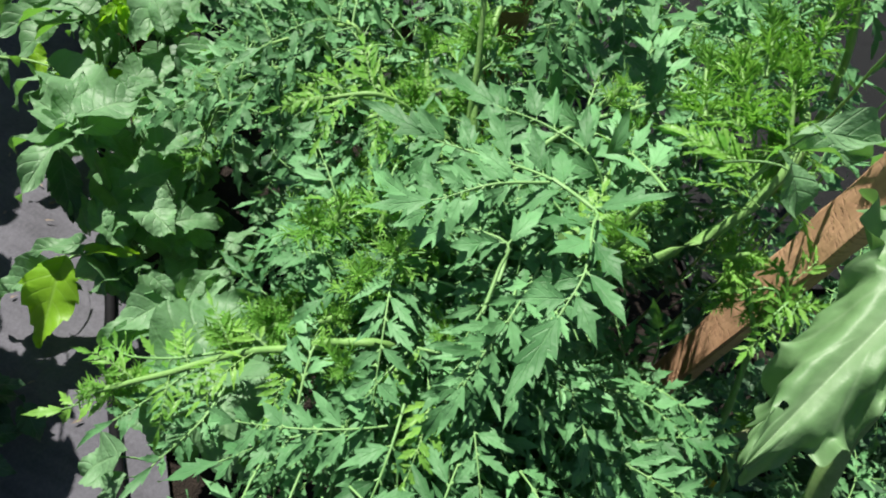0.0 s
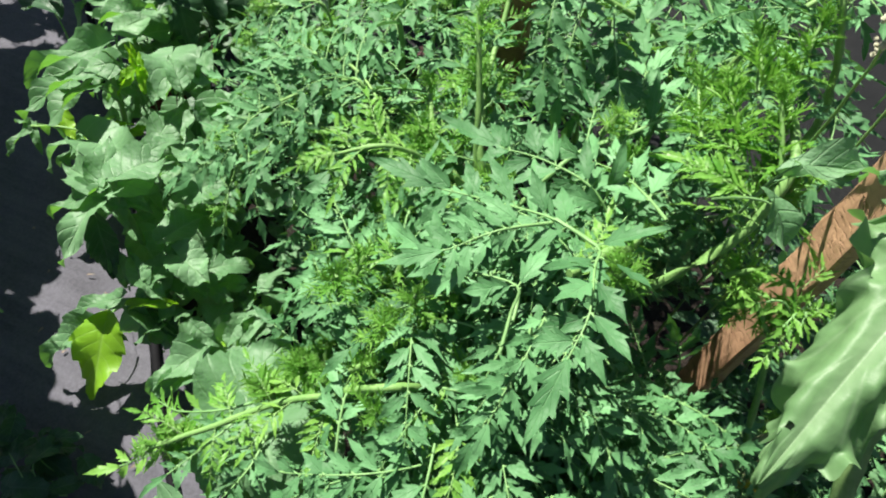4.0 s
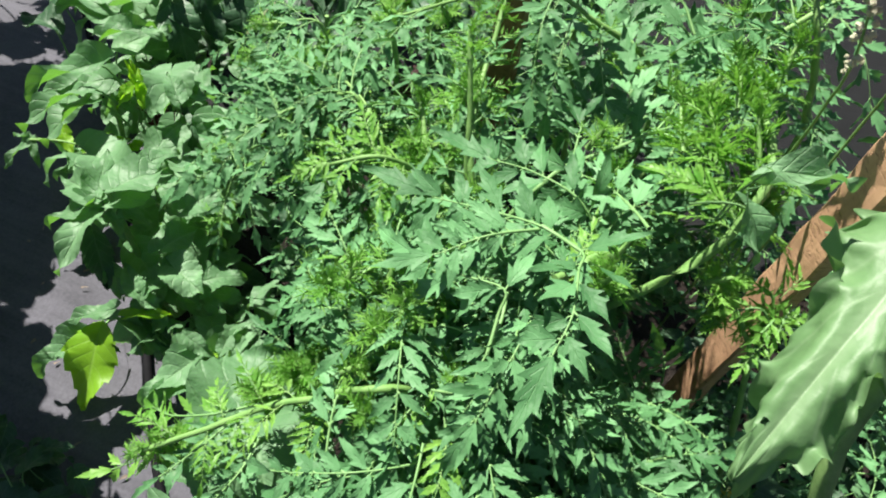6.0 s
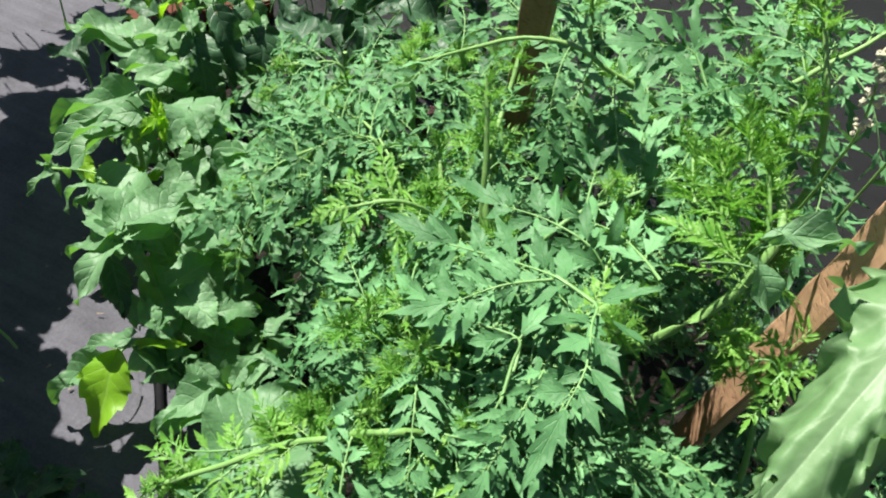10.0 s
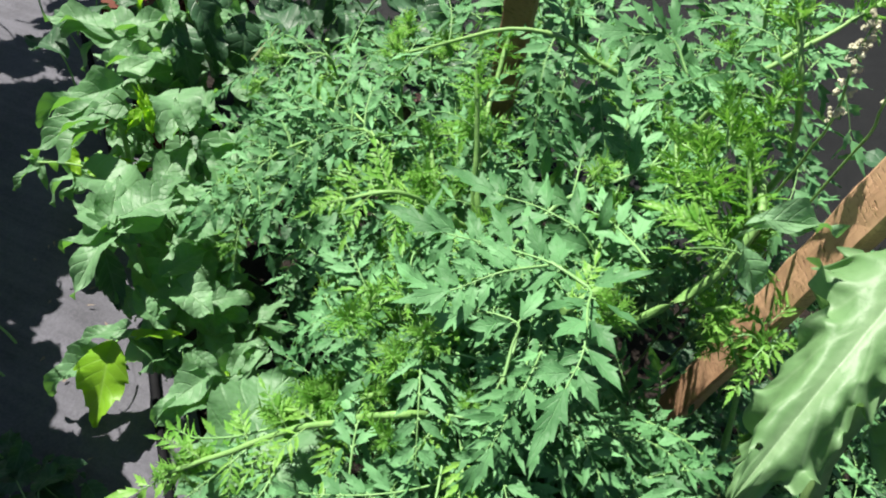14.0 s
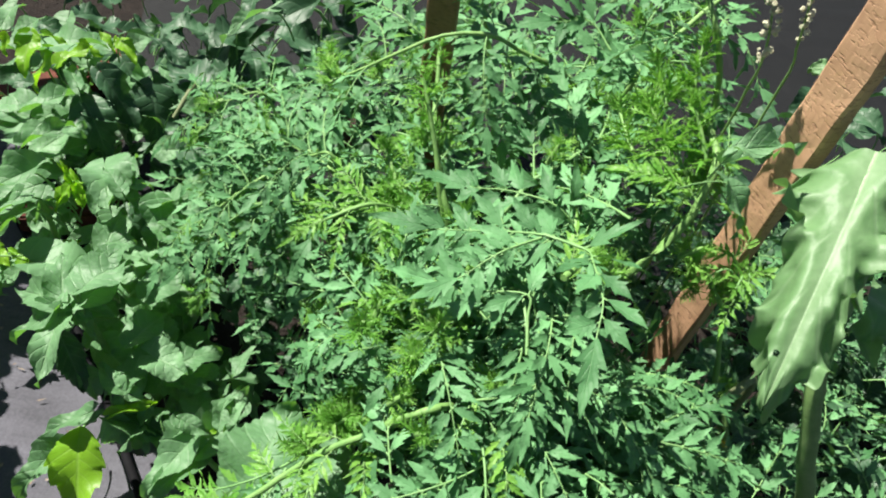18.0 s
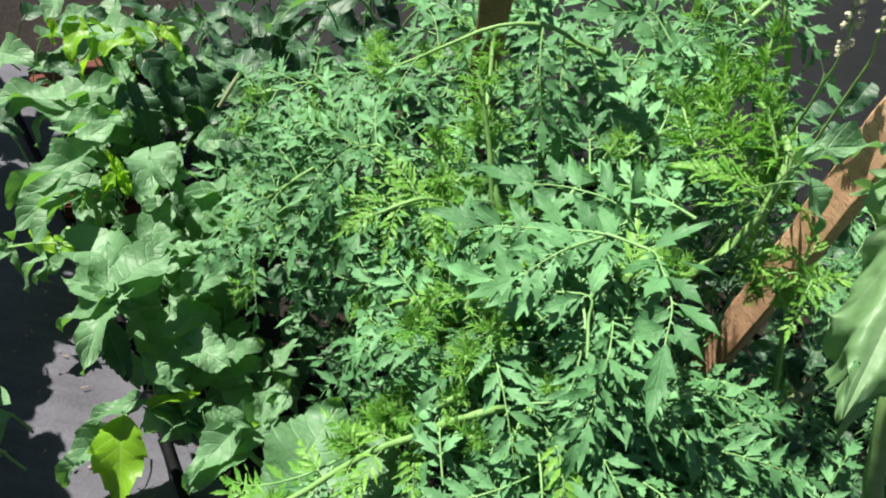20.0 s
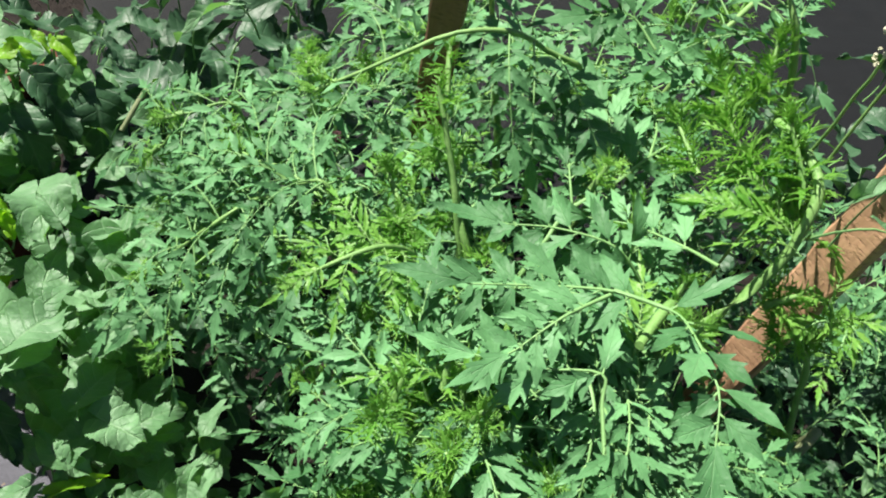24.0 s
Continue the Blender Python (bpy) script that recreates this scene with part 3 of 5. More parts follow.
def fill(plant, seed, count, inside, kinds, low, size, centre, spacing=0.040, free=False):
    """Whole leaves spread over the top of the foliage, then more through its depth, turned outward from the plant's middle."""
    rng = random.Random(seed)
    done, tries, spots = 0, 0, []
    while done < count and tries < 9000:
        tries += 1
        x, y = rng.uniform(inside[0], inside[1]), rng.uniform(inside[2], inside[3])
        if not (allowed(x, y) or free) or (y > 0.52 and not free and hollow(x, y)):
            continue
        top = done < count * 0.55 and tries < 4000
        if top and any((x - a) ** 2 + (y - b) ** 2 < spacing ** 2 for a, b in spots):
            continue
        z = canopy(x, y) - (abs(rng.gauss(0, 0.02)) if top else 0.05 + abs(rng.gauss(0, 1)) * low)
        if z < 0.08:
            continue
        out_yaw = math.degrees(math.atan2(-(x - centre[0]), y - centre[1]))
        kind = kinds[0] if x + rng.gauss(0, 0.06) > -0.02 else kinds[1]
        yaw = (out_yaw if rng.random() < 0.6 else 0) + rng.gauss(0, 50)
        scale = size * (rng.uniform(0.85, 1.15) if top else rng.uniform(0.6, 1.0))
        m = leaf_frame((x, y, z), yaw, rng, scale, (0.50 if x > 0 else 0.68) if top else 0.75)
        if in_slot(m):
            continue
        fresh = top and rng.random() < 0.06 + 0.25 * math.exp(-((x + 0.02) ** 2 + (y - 0.42) ** 2) / 0.006)
        child("leaf", rng.choice(YOUNG if fresh else kind), m, plant, "yellow-green young leaf" if fresh else "")
        if top:
            spots.append((x, y))
        done += 1


def allowed(x, y):
    """Where the tomatoes' foliage reaches; open round the nearer stake and along the path."""
    if y < 0.62 and x < (0.02 - 0.95 * (y - 0.38) if y > 0.45 else -0.05 if y > 0.33 else 0.0):
        return False
    if x > 0.36 and y > 0.78:
        return False
    if x < -0.40:
        return False
    if (x - 0.37) ** 2 * 1.4 + (y - 0.56) ** 2 < 0.003:
        return False
    if x > 0.32 and y < 0.36:
        return False
    if (x + 0.33) ** 2 + (y - 0.62) ** 2 < 0.008:
        return False
    if -0.07 < x < 0.13 and 0.80 < y < 1.0:
        return False
    return True


def hollow(x, y):
    """Open dark pockets between the plants."""
    if any((x - a) ** 2 + (y - b) ** 2 < r * r for a, b, r in POCKETS):
        return True
    return noise.noise(Vector((x * 6.5 + 3, y * 6.5, 8))) < (-0.20 if y < 0.84 else 0.0)


# camera positions from which stakes and gaps are kept clear of leaves
CAMERA_POINTS = (Vector((0.0, -0.02, 1.39)), Vector((-0.11, -0.10, 1.39)))


def crosses(p, way, low, high, gap):
    """True where a line from p along way passes within gap of the post between low and high."""
    axis = high - low
    n = way.cross(axis)
    if n.length < 1e-6:
        return False
    w = low - p
    if abs(w.dot(n)) / n.length > gap:
        return False
    t = (w.cross(axis)).dot(n) / n.length_squared
    u = (w.cross(way)).dot(n) / n.length_squared
    return t > 0.02 and 0 <= u <= 1


NEAR_POST = (Vector((0.403, 0.665, 0.48)), Vector((0.375, 0.592, 1.02)))
FAR_POST = (Vector((-0.040, 0.955, 0.78)), Vector((-0.048, 0.86, 1.1)))


# leaf-free cones along the camera's sight lines, placed to fit its view
VIEW_GAPS = (((0.251, 0.502, 0.75), 0.050), ((0.210, 0.511, 0.75), 0.022), ((0.297, 0.570, 0.72), 0.030), ((0.143, 1.060, 0.85), 0.035), ((0.187, 1.033, 0.85), 0.030), ((0.512, 0.979, 0.90), 0.045), ((0.658, 1.207, 0.90), 0.050), ((0.521, 0.866, 0.90), 0.030), ((0.059, 0.621, 0.77), 0.020), ((0.308, 0.850, 0.83), 0.025), ((-0.338, 0.604, 0.50), 0.050), ((-0.308, 0.644, 0.50), 0.035), ((-0.344, 0.957, 0.62), 0.030), ((-0.281, 0.657, 0.50), 0.028), ((-0.270, 0.595, 0.42), 0.030), ((-0.213, 0.547, 0.40), 0.035), ((-0.335, 0.876, 0.65), 0.025), ((0.010, 0.866, 0.80), 0.025), ((0.058, 0.831, 0.75), 0.030), ((-0.033, 0.490, 0.62), 0.016), ((0.385, 0.792, 0.90), 0.040), ((-0.137, 0.863, 0.70), 0.020), ((-0.118, 0.670, 0.62), 0.018), ((0.144, 0.612, 0.80), 0.018))


# further cones that keep the round pale leaves clear in the camera's view
LEFT_VIEW_GAPS = (((-0.135, 0.375, 0.54), 0.045), ((-0.090, 0.290, 0.55), 0.045), ((-0.075, 0.360, 0.56), 0.030))


def in_view_gap(p):
    q = CAMERA_POINTS[0]
    for c, r in VIEW_GAPS + LEFT_VIEW_GAPS:
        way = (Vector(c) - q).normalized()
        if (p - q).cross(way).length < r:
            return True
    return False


def blocks_stake(p):
    """True where a leaf would hide a stake from the camera or keep the sun off the nearer one."""
    for q in CAMERA_POINTS:
        if crosses(p, p - q, *NEAR_POST, 0.034) or crosses(p, p - q, *FAR_POST, 0.024):
            return True
    return crosses(p, -SUN_DIR, *NEAR_POST, 0.036)


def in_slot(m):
    return any(blocks_stake(m @ Vector((dx, d, 0))) for d in (0.0, 0.05, 0.10, 0.14) for dx in (-0.025, 0.025)) or any(in_view_gap(m @ Vector((0, d, 0))) for d in (0.0, 0.05, 0.10))


rng_t = random.Random(5)
tomato_a = thing("tomato_plant", (0.10, 0.60, 0.0), "sprawling tomato plant, bright green divided leaves, no fruit", "tomato plant", "tomato plants in the bed")
tomato_b = thing("tomato_plant", (-0.06, 0.72, 0.0), "bushy tomato plant with fine blue-green leaves by a stake", "tomato plant", "tomato plants in the bed")
tomato_c = thing("tomato_plant", (0.20, 1.02, 0.0), "tall tomato plant with arching stems behind the stakes", "tomato plant", "tomato plants in the bed")
tomato_d = thing("tomato_plant", (0.56, 0.58, 0.0), "low shaded tomato plant with a small yellow flower", "tomato plant", "tomato plants in the bed")
tomato_e = thing("tomato_plant", (0.02, 0.36, 0.0), "dense young tomato plant with upright leaflets", "tomato plant", "tomato plants in the bed")
tomato_f = thing("tomato_plant", (0.20, 1.50, 0.0), "shaded tomato plant at the back of the bed", "tomato plant", "tomato plants in the bed")
tomato_g = thing("tomato_plant", (-0.20, 0.92, 0.0), "bushy tomato plant with drooping side branches", "tomato plant", "tomato plants in the bed")
tomato_h = thing("tomato_plant", (0.14, 0.66, 0.0), "upright tomato plant with broad light green leaflets", "tomato plant", "tomato plants in the bed")

# main stems of the near plant
branch(tomato_a, [(0.10, 0.60, 0.0), (0.15, 0.58, 0.5), (0.187, 0.518, 0.82), (0.14, 0.446, 0.86)], 0.008, 0.004, 3, LEAVES_WIDE, rng_t, 1.2, None, 0.6)
# the thick hairy stem that rises to the tall shoot
branch(tomato_a, [(0.10, 0.60, 0.0), (0.14, 0.57, 0.4), (0.187, 0.549, 0.66), (0.215, 0.526, 0.75), (0.260, 0.538, 0.84), (0.285, 0.552, 0.90), (0.290, 0.577, 0.945), (0.283, 0.620, 0.955), (0.272, 0.665, 0.95)], 0.0056, 0.0042, 10, LEAVES_MID, rng_t, 0.8, None, 0.45, 0.0010)
rng_p = random.Random(77)
for k in range(18):
    u = k / 17
    q = Vector((0.285, 0.545, 0.90)).lerp(Vector((0.262, 0.595, 0.92)), u)
    child("leaf", YOUNG[k % 5], leaf_frame(q, rng_p.uniform(-60, 110), rng_p, rng_p.uniform(0.6, 0.95), 0.45), tomato_a, "yellow-green young leaf")
for k, q in enumerate(((0.284, 0.585, 0.935), (0.255, 0.610, 0.915), (0.222, 0.655, 0.880), (0.262, 0.725, 0.905), (0.290, 0.735, 0.925))):
    child("shoot_tip", FOUNTAIN[k % 2], Matrix.Translation(q) @ Euler((-0.85 + rng_p.uniform(-0.4, 0.4), rng_p.uniform(-0.7, 0.3), rng_p.uniform(0, 0.6))).to_matrix().to_4x4() @ Matrix.Diagonal((0.85, 0.85, 0.85, 1)), tomato_a, "yellow-green fountain of slender young leaves")
# the pale stem that lies out over the round leaves
branch(tomato_a, [(0.10, 0.60, 0.0), (0.09, 0.50, 0.40), (0.049, 0.341, 0.740), (-0.038, 0.321, 0.680), (-0.101, 0.298, 0.630), (-0.184, 0.250, 0.570)], 0.0050, 0.0030, 7, YOUNG, rng_t, 0.9, TIPS, 0.62)
# the large divided leaves on top
spray(tomato_h, [(0.060, 0.600, 0.700), (0.089, 0.625, 0.770), (0.113, 0.664, 0.793), (0.154, 0.682, 0.825), (0.194, 0.718, 0.844), (0.228, 0.749, 0.850)], 0.062, 0.29, 3, 1, 0.5, thick=0.0032)
spray(tomato_h, [(0.119, 0.668, 0.795), (0.114, 0.709, 0.810), (0.111, 0.766, 0.820)], 0.066, 0.30, 4, 2, 0.4)
spray(tomato_h, [(0.162, 0.689, 0.830), (0.159, 0.718, 0.840), (0.150, 0.773, 0.850)], 0.069, 0.33, 3, 3, 0.5)
spray(tomato_h, [(0.194, 0.718, 0.844), (0.206, 0.762, 0.850), (0.208, 0.816, 0.850)], 0.057, 0.30, 4, 4, 0.3)
spray(tomato_h, [(0.201, 0.721, 0.844), (0.218, 0.712, 0.845), (0.215, 0.662, 0.840)], 0.040, 0.30, 4, 5, 0.3)
spray(tomato_a, [(0.112, 0.472, 0.890), (0.153, 0.451, 0.900), (0.153, 0.408, 0.925), (0.159, 0.361, 0.930), (0.156, 0.330, 0.920)], 0.062, 0.33, 5, 7, 0.25)
spray(tomato_a, [(0.110, 0.352, 0.840), (0.106, 0.385, 0.855), (0.102, 0.403, 0.870), (0.058, 0.408, 0.858), (0.013, 0.424, 0.840)], 0.060, 0.33, 4, 8, 0.5)
spray(tomato_a, [(0.153, 0.451, 0.900), (0.117, 0.470, 0.890), (0.087, 0.478, 0.880), (0.040, 0.488, 0.860), (-0.001, 0.489, 0.850)], 0.064, 0.32, 5, 9, 0.2)
spray(tomato_a, [(0.204, 0.509, 0.900), (0.186, 0.548, 0.880), (0.158, 0.597, 0.850), (0.122, 0.608, 0.840)], 0.060, 0.32, 4, 10, 0.3)
spray(tomato_a, [(0.187, 0.549, 0.80), (0.14, 0.560, 0.850), (0.085, 0.575, 0.850), (0.035, 0.585, 0.835)], 0.063, 0.32, 5, 11, 0.25)
spray(tomato_a, [(0.112, 0.472, 0.885), (0.070, 0.440, 0.885), (0.035, 0.415, 0.865)], 0.051, 0.28, 5, 13, 0.3)
spray(tomato_a, [(0.106, 0.431, 0.830), (0.111, 0.395, 0.825), (0.108, 0.355, 0.800), (0.105, 0.33, 0.77)], 0.046, 0.22, 5, 14, 0.3)
spray(tomato_c, [(0.197, 0.845, 0.900), (0.164, 0.875, 0.920), (0.121, 0.860, 0.920)], 0.067, 0.30, 4, 15, 0.4)
spray(tomato_c, [(0.335, 0.861, 0.900), (0.261, 0.841, 0.900), (0.202, 0.805, 0.900)], 0.060, 0.27, 5, 16, 0.3)
spray(tomato_c, [(0.285, 0.851, 0.850), (0.239, 0.874, 0.860), (0.191, 0.898, 0.870)], 0.063, 0.28, 5, 17, 0.3)
rng_v = random.Random(91)
for k in range(12):
    x, y = rng_v.uniform(0.06, 0.34), rng_v.uniform(0.86, 1.12)
    base = Vector((x, y, 0.80 + 0.10 * rng_v.random()))
    a = rng_v.uniform(-1.2, 1.8)
    run = Vector((-math.sin(a), math.cos(a), rng_v.uniform(-0.1, 0.25))) * rng_v.uniform(0.11, 0.15)
    if any(in_view_gap(base + run * u) or blocks_stake(base + run * u) for u in (0.0, 0.5, 1.0)):
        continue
    spray(tomato_c, [base - Vector((0, 0, 0.05)), base, base + run * 0.5 + Vector((0, 0, 0.012)), base + run], rng_v.uniform(0.045, 0.058), 0.28, 4, 60 + k, 0.35)
spray(tomato_d, [(0.306, 0.526, 0.600), (0.277, 0.535, 0.640), (0.246, 0.557, 0.670)], 0.042, 0.27, 5, 18, 0.3)
spray(tomato_d, [(0.330, 0.565, 0.600), (0.318, 0.556, 0.640), (0.304, 0.555, 0.670)], 0.048, 0.33, 3, 19, 0.5)
# drooping bright side shoots of the bushy plant
BRIGHT = [M_TIP, M_PETIOLE]
spray(tomato_b, [(-0.031, 0.611, 0.700), (-0.131, 0.686, 0.660), (-0.221, 0.716, 0.620), (-0.276, 0.686, 0.600), (-0.312, 0.655, 0.560), (-0.328, 0.609, 0.500)], 0.041, 0.22, 9, 20, 0.3, BRIGHT, 2, 0.5, (-0.2, -0.3, 0.9))
spray(tomato_b, [(-0.043, 0.631, 0.720), (-0.136, 0.673, 0.680), (-0.191, 0.658, 0.640), (-0.229, 0.636, 0.580)], 0.036, 0.22, 7, 21, 0.3, BRIGHT, 2, 0.5, (-0.2, -0.3, 0.9))

# stems of the bushy plant
branch(tomato_b, [(-0.06, 0.72, 0.0), (-0.05, 0.68, 0.45), (-0.07, 0.645, 0.66), (-0.203, 0.64, 0.70), (-0.284, 0.62, 0.65), (-0.322, 0.593, 0.53)], 0.0030, 0.0014, 11, LEAVES_FINE, rng_t, 1.05, TIPS, 0.5)
branch(tomato_b, [(-0.06, 0.72, 0.0), (-0.06, 0.70, 0.5), (-0.12, 0.71, 0.66), (-0.243, 0.81, 0.66), (-0.35, 0.80, 0.60)], 0.0030, 0.0014, 11, LEAVES_FINE, rng_t, 1.05, TIPS, 0.45)
branch(tomato_b, [(-0.06, 0.72, 0.0), (0.0, 0.66, 0.5), (0.014, 0.63, 0.7), (-0.035, 0.70, 0.86)], 0.006, 0.003, 9, LEAVES_FINE, rng_t, 1.2, TIPS, 0.6)
branch(tomato_b, [(-0.06, 0.72, 0.0), (-0.08, 0.66, 0.5), (-0.067, 0.636, 0.74)], 0.007, 0.004, 3, LEAVES_FINE, rng_t, 1.2, TIPS, 0.6)
branch(tomato_b, [(-0.06, 0.72, 0.0), (-0.04, 0.68, 0.5), (-0.021, 0.662, 0.73)], 0.007, 0.004, 3, LEAVES_FINE, rng_t, 1.2, TIPS, 0.6)
branch(tomato_b, [(-0.06, 0.72, 0.0), (-0.15, 0.85, 0.5), (-0.2, 0.9, 0.72)], 0.007, 0.004, 6, LEAVES_FINE, rng_t, 1.25, TIPS, 0.5)

branch(tomato_b, [(-0.06, 0.72, 0.0), (0.01, 0.67, 0.5), (0.031, 0.651, 0.660), (-0.030, 0.611, 0.740), (-0.078, 0.561, 0.800), (-0.134, 0.539, 0.780)], 0.0048, 0.0020, 12, YOUNG, rng_t, 1.0, TIPS, 0.5)
branch(tomato_b, [(-0.06, 0.72, 0.0), (0.0, 0.68, 0.45), (0.022, 0.630, 0.690), (0.001, 0.656, 0.767), (-0.017, 0.712, 0.785), (-0.028, 0.775, 0.805), (-0.035, 0.82, 0.84)], 0.0058, 0.003, 8, YOUNG, rng_t, 0.75, TIPS, 0.62, 0.0014)
branch(tomato_b, [(-0.06, 0.72, 0.0), (-0.02, 0.66, 0.5), (0.000, 0.622, 0.700), (-0.044, 0.643, 0.740), (-0.071, 0.680, 0.765)], 0.0058, 0.003, 5, YOUNG, rng_t, 0.75, TIPS, 0.62, 0.0014)
rng_b = random.Random(15)
branch(tomato_f, [(0.40, 1.25, 0.0), (0.34, 1.10, 0.5), (0.29, 0.98, 0.85), (0.255, 0.915, 1.0)], 0.006, 0.003, 6, LEAVES_WIDE, rng_b, 1.05, TIPS, 0.5)
branch(tomato_f, [(0.40, 1.25, 0.0), (0.42, 1.02, 0.5), (0.375, 0.85, 0.8), (0.341, 0.795, 0.90), (0.306, 0.780, 0.98), (0.280, 0.803, 1.02)], 0.006, 0.003, 12, LEAVES_WIDE, rng_b, 1.0, PLUMES, 0.5)
branch(tomato_g, [(-0.200, 0.920, 0.0), (-0.269, 0.862, 0.45), (-0.337, 0.804, 0.680), (-0.375, 0.80, 0.665)], 0.0030, 0.0014, 10, LEAVES_FINE, rng_b, 1.0, TIPS, 0.5)
branch(tomato_g, [(-0.200, 0.920, 0.0), (-0.238, 0.871, 0.45), (-0.275, 0.821, 0.720), (-0.341, 0.806, 0.720)], 0.0030, 0.0014, 10, LEAVES_FINE, rng_b, 1.0, TIPS, 0.5)
branch(tomato_b, [(-0.060, 0.720, 0.0), (-0.131, 0.708, 0.45), (-0.201, 0.695, 0.700), (-0.264, 0.644, 0.700), (-0.343, 0.656, 0.600)], 0.0030, 0.0014, 10, LEAVES_FINE, rng_b, 1.0, TIPS, 0.5)
branch(tomato_b, [(-0.060, 0.720, 0.0), (-0.097, 0.676, 0.45), (-0.133, 0.632, 0.780), (-0.179, 0.651, 0.780), (-0.238, 0.702, 0.760)], 0.0030, 0.0014, 10, LEAVES_FINE, rng_b, 1.0, TIPS, 0.5)
# arching stems of the plant behind
branch(tomato_c, [(0.20, 1.02, 0.0), (0.21, 0.94, 0.5), (0.189, 0.891, 0.78), (0.075, 0.835, 0.88), (-0.02, 0.81, 0.90), (-0.157, 0.80, 0.81)], 0.0050, 0.002, 18, LEAVES_FINE, rng_t, 1.25, TIPS, 0.4)
branch(tomato_c, [(0.20, 1.02, 0.0), (0.24, 0.98, 0.5), (0.27, 0.93, 0.82), (0.385, 1.02, 0.95)], 0.007, 0.003, 8, LEAVES_WIDE, rng_t, 1.2, PLUMES, 0.5)
branch(tomato_c, [(0.20, 1.02, 0.0), (0.10, 1.05, 0.5), (0.02, 1.05, 0.82)], 0.009, 0.004, 8, LEAVES_WIDE, rng_t, 1.1, TIPS, 0.5)
# a side shoot that leans across the nearer stake, and the pointed leaves under the tall shoot
branch(tomato_d, [(0.56, 0.58, 0.0), (0.47, 0.53, 0.45), (0.385, 0.535, 0.72), (0.345, 0.535, 0.79)], 0.005, 0.0025, 0, LEAVES_FINE, rng_t, 0.8, TIPS, 0.7)
for q in ((0.365, 0.548, 0.775), (0.325, 0.53, 0.785), (0.385, 0.56, 0.77)):
    child("shoot_tip", TIPS[1], leaf_pose(q, 20 + 300 * q[0], -50, 20, 0.65), tomato_d, "yellow-green young shoot tip")
for q, a in ((((0.351, 0.540, 0.800), -60), ((0.402, 0.566, 0.800), -110), ((0.376, 0.538, 0.780), 160), ((0.308, 0.543, 0.840), 30), ((0.368, 0.566, 0.820), -20))):
    child("leaf", YOUNG[a % 5], leaf_pose(q, a, 15, 10, 0.75), tomato_d, "yellow-green young leaf")
for k, (q, leaflet) in enumerate((((0.322, 0.520, 0.828), 0.026), ((0.338, 0.560, 0.832), 0.026), ((0.362, 0.508, 0.838), 0.024), ((0.344, 0.494, 0.842), 0.024))):
    spray(tomato_d, [(0.372, 0.536, 0.800), Vector((0.365, 0.534, 0.815)).lerp(Vector(q), 0.5) + Vector((0, 0, 0.014)), q], leaflet, 0.26, 4, 80 + k, 0.25, BRIGHT, label="yellow-green young leaf")
rng_d = random.Random(6)
for q, a in (((0.477, 0.651, 0.664), -71), ((0.588, 0.808, 0.622), -29), ((0.433, 0.627, 0.739), -95), ((0.524, 0.647, 0.697), -152), ((0.493, 0.587, 0.683), -46), ((0.514, 0.704, 0.711), -73), ((0.460, 0.683, 0.724), -94), ((0.483, 0.565, 0.706), -14), ((0.477, 0.601, 0.673), -11), ((0.607, 0.792, 0.636), -140), ((0.543, 0.660, 0.695), -125), ((0.519, 0.691, 0.662), -74), ((0.470, 0.561, 0.702), -12), ((0.497, 0.555, 0.701), -150), ((0.475, 0.533, 0.729), -77), ((0.503, 0.667, 0.720), -76)):
    child("leaf", rng_d.choice(LEAVES_MID), leaf_frame(q, a, rng_d, 0.8, 0.4), tomato_d)
# shaded low plant
branch(tomato_d, [(0.56, 0.58, 0.0), (0.52, 0.54, 0.25), (0.42, 0.46, 0.42), (0.30, 0.40, 0.50)], 0.008, 0.004, 8, LEAVES_FINE, rng_t, 1.25, None, 0.3)
branch(tomato_d, [(0.56, 0.58, 0.0), (0.58, 0.56, 0.25), (0.52, 0.62, 0.46)], 0.007, 0.004, 8, LEAVES_FINE, rng_t, 1.25, TIPS, 0.3)

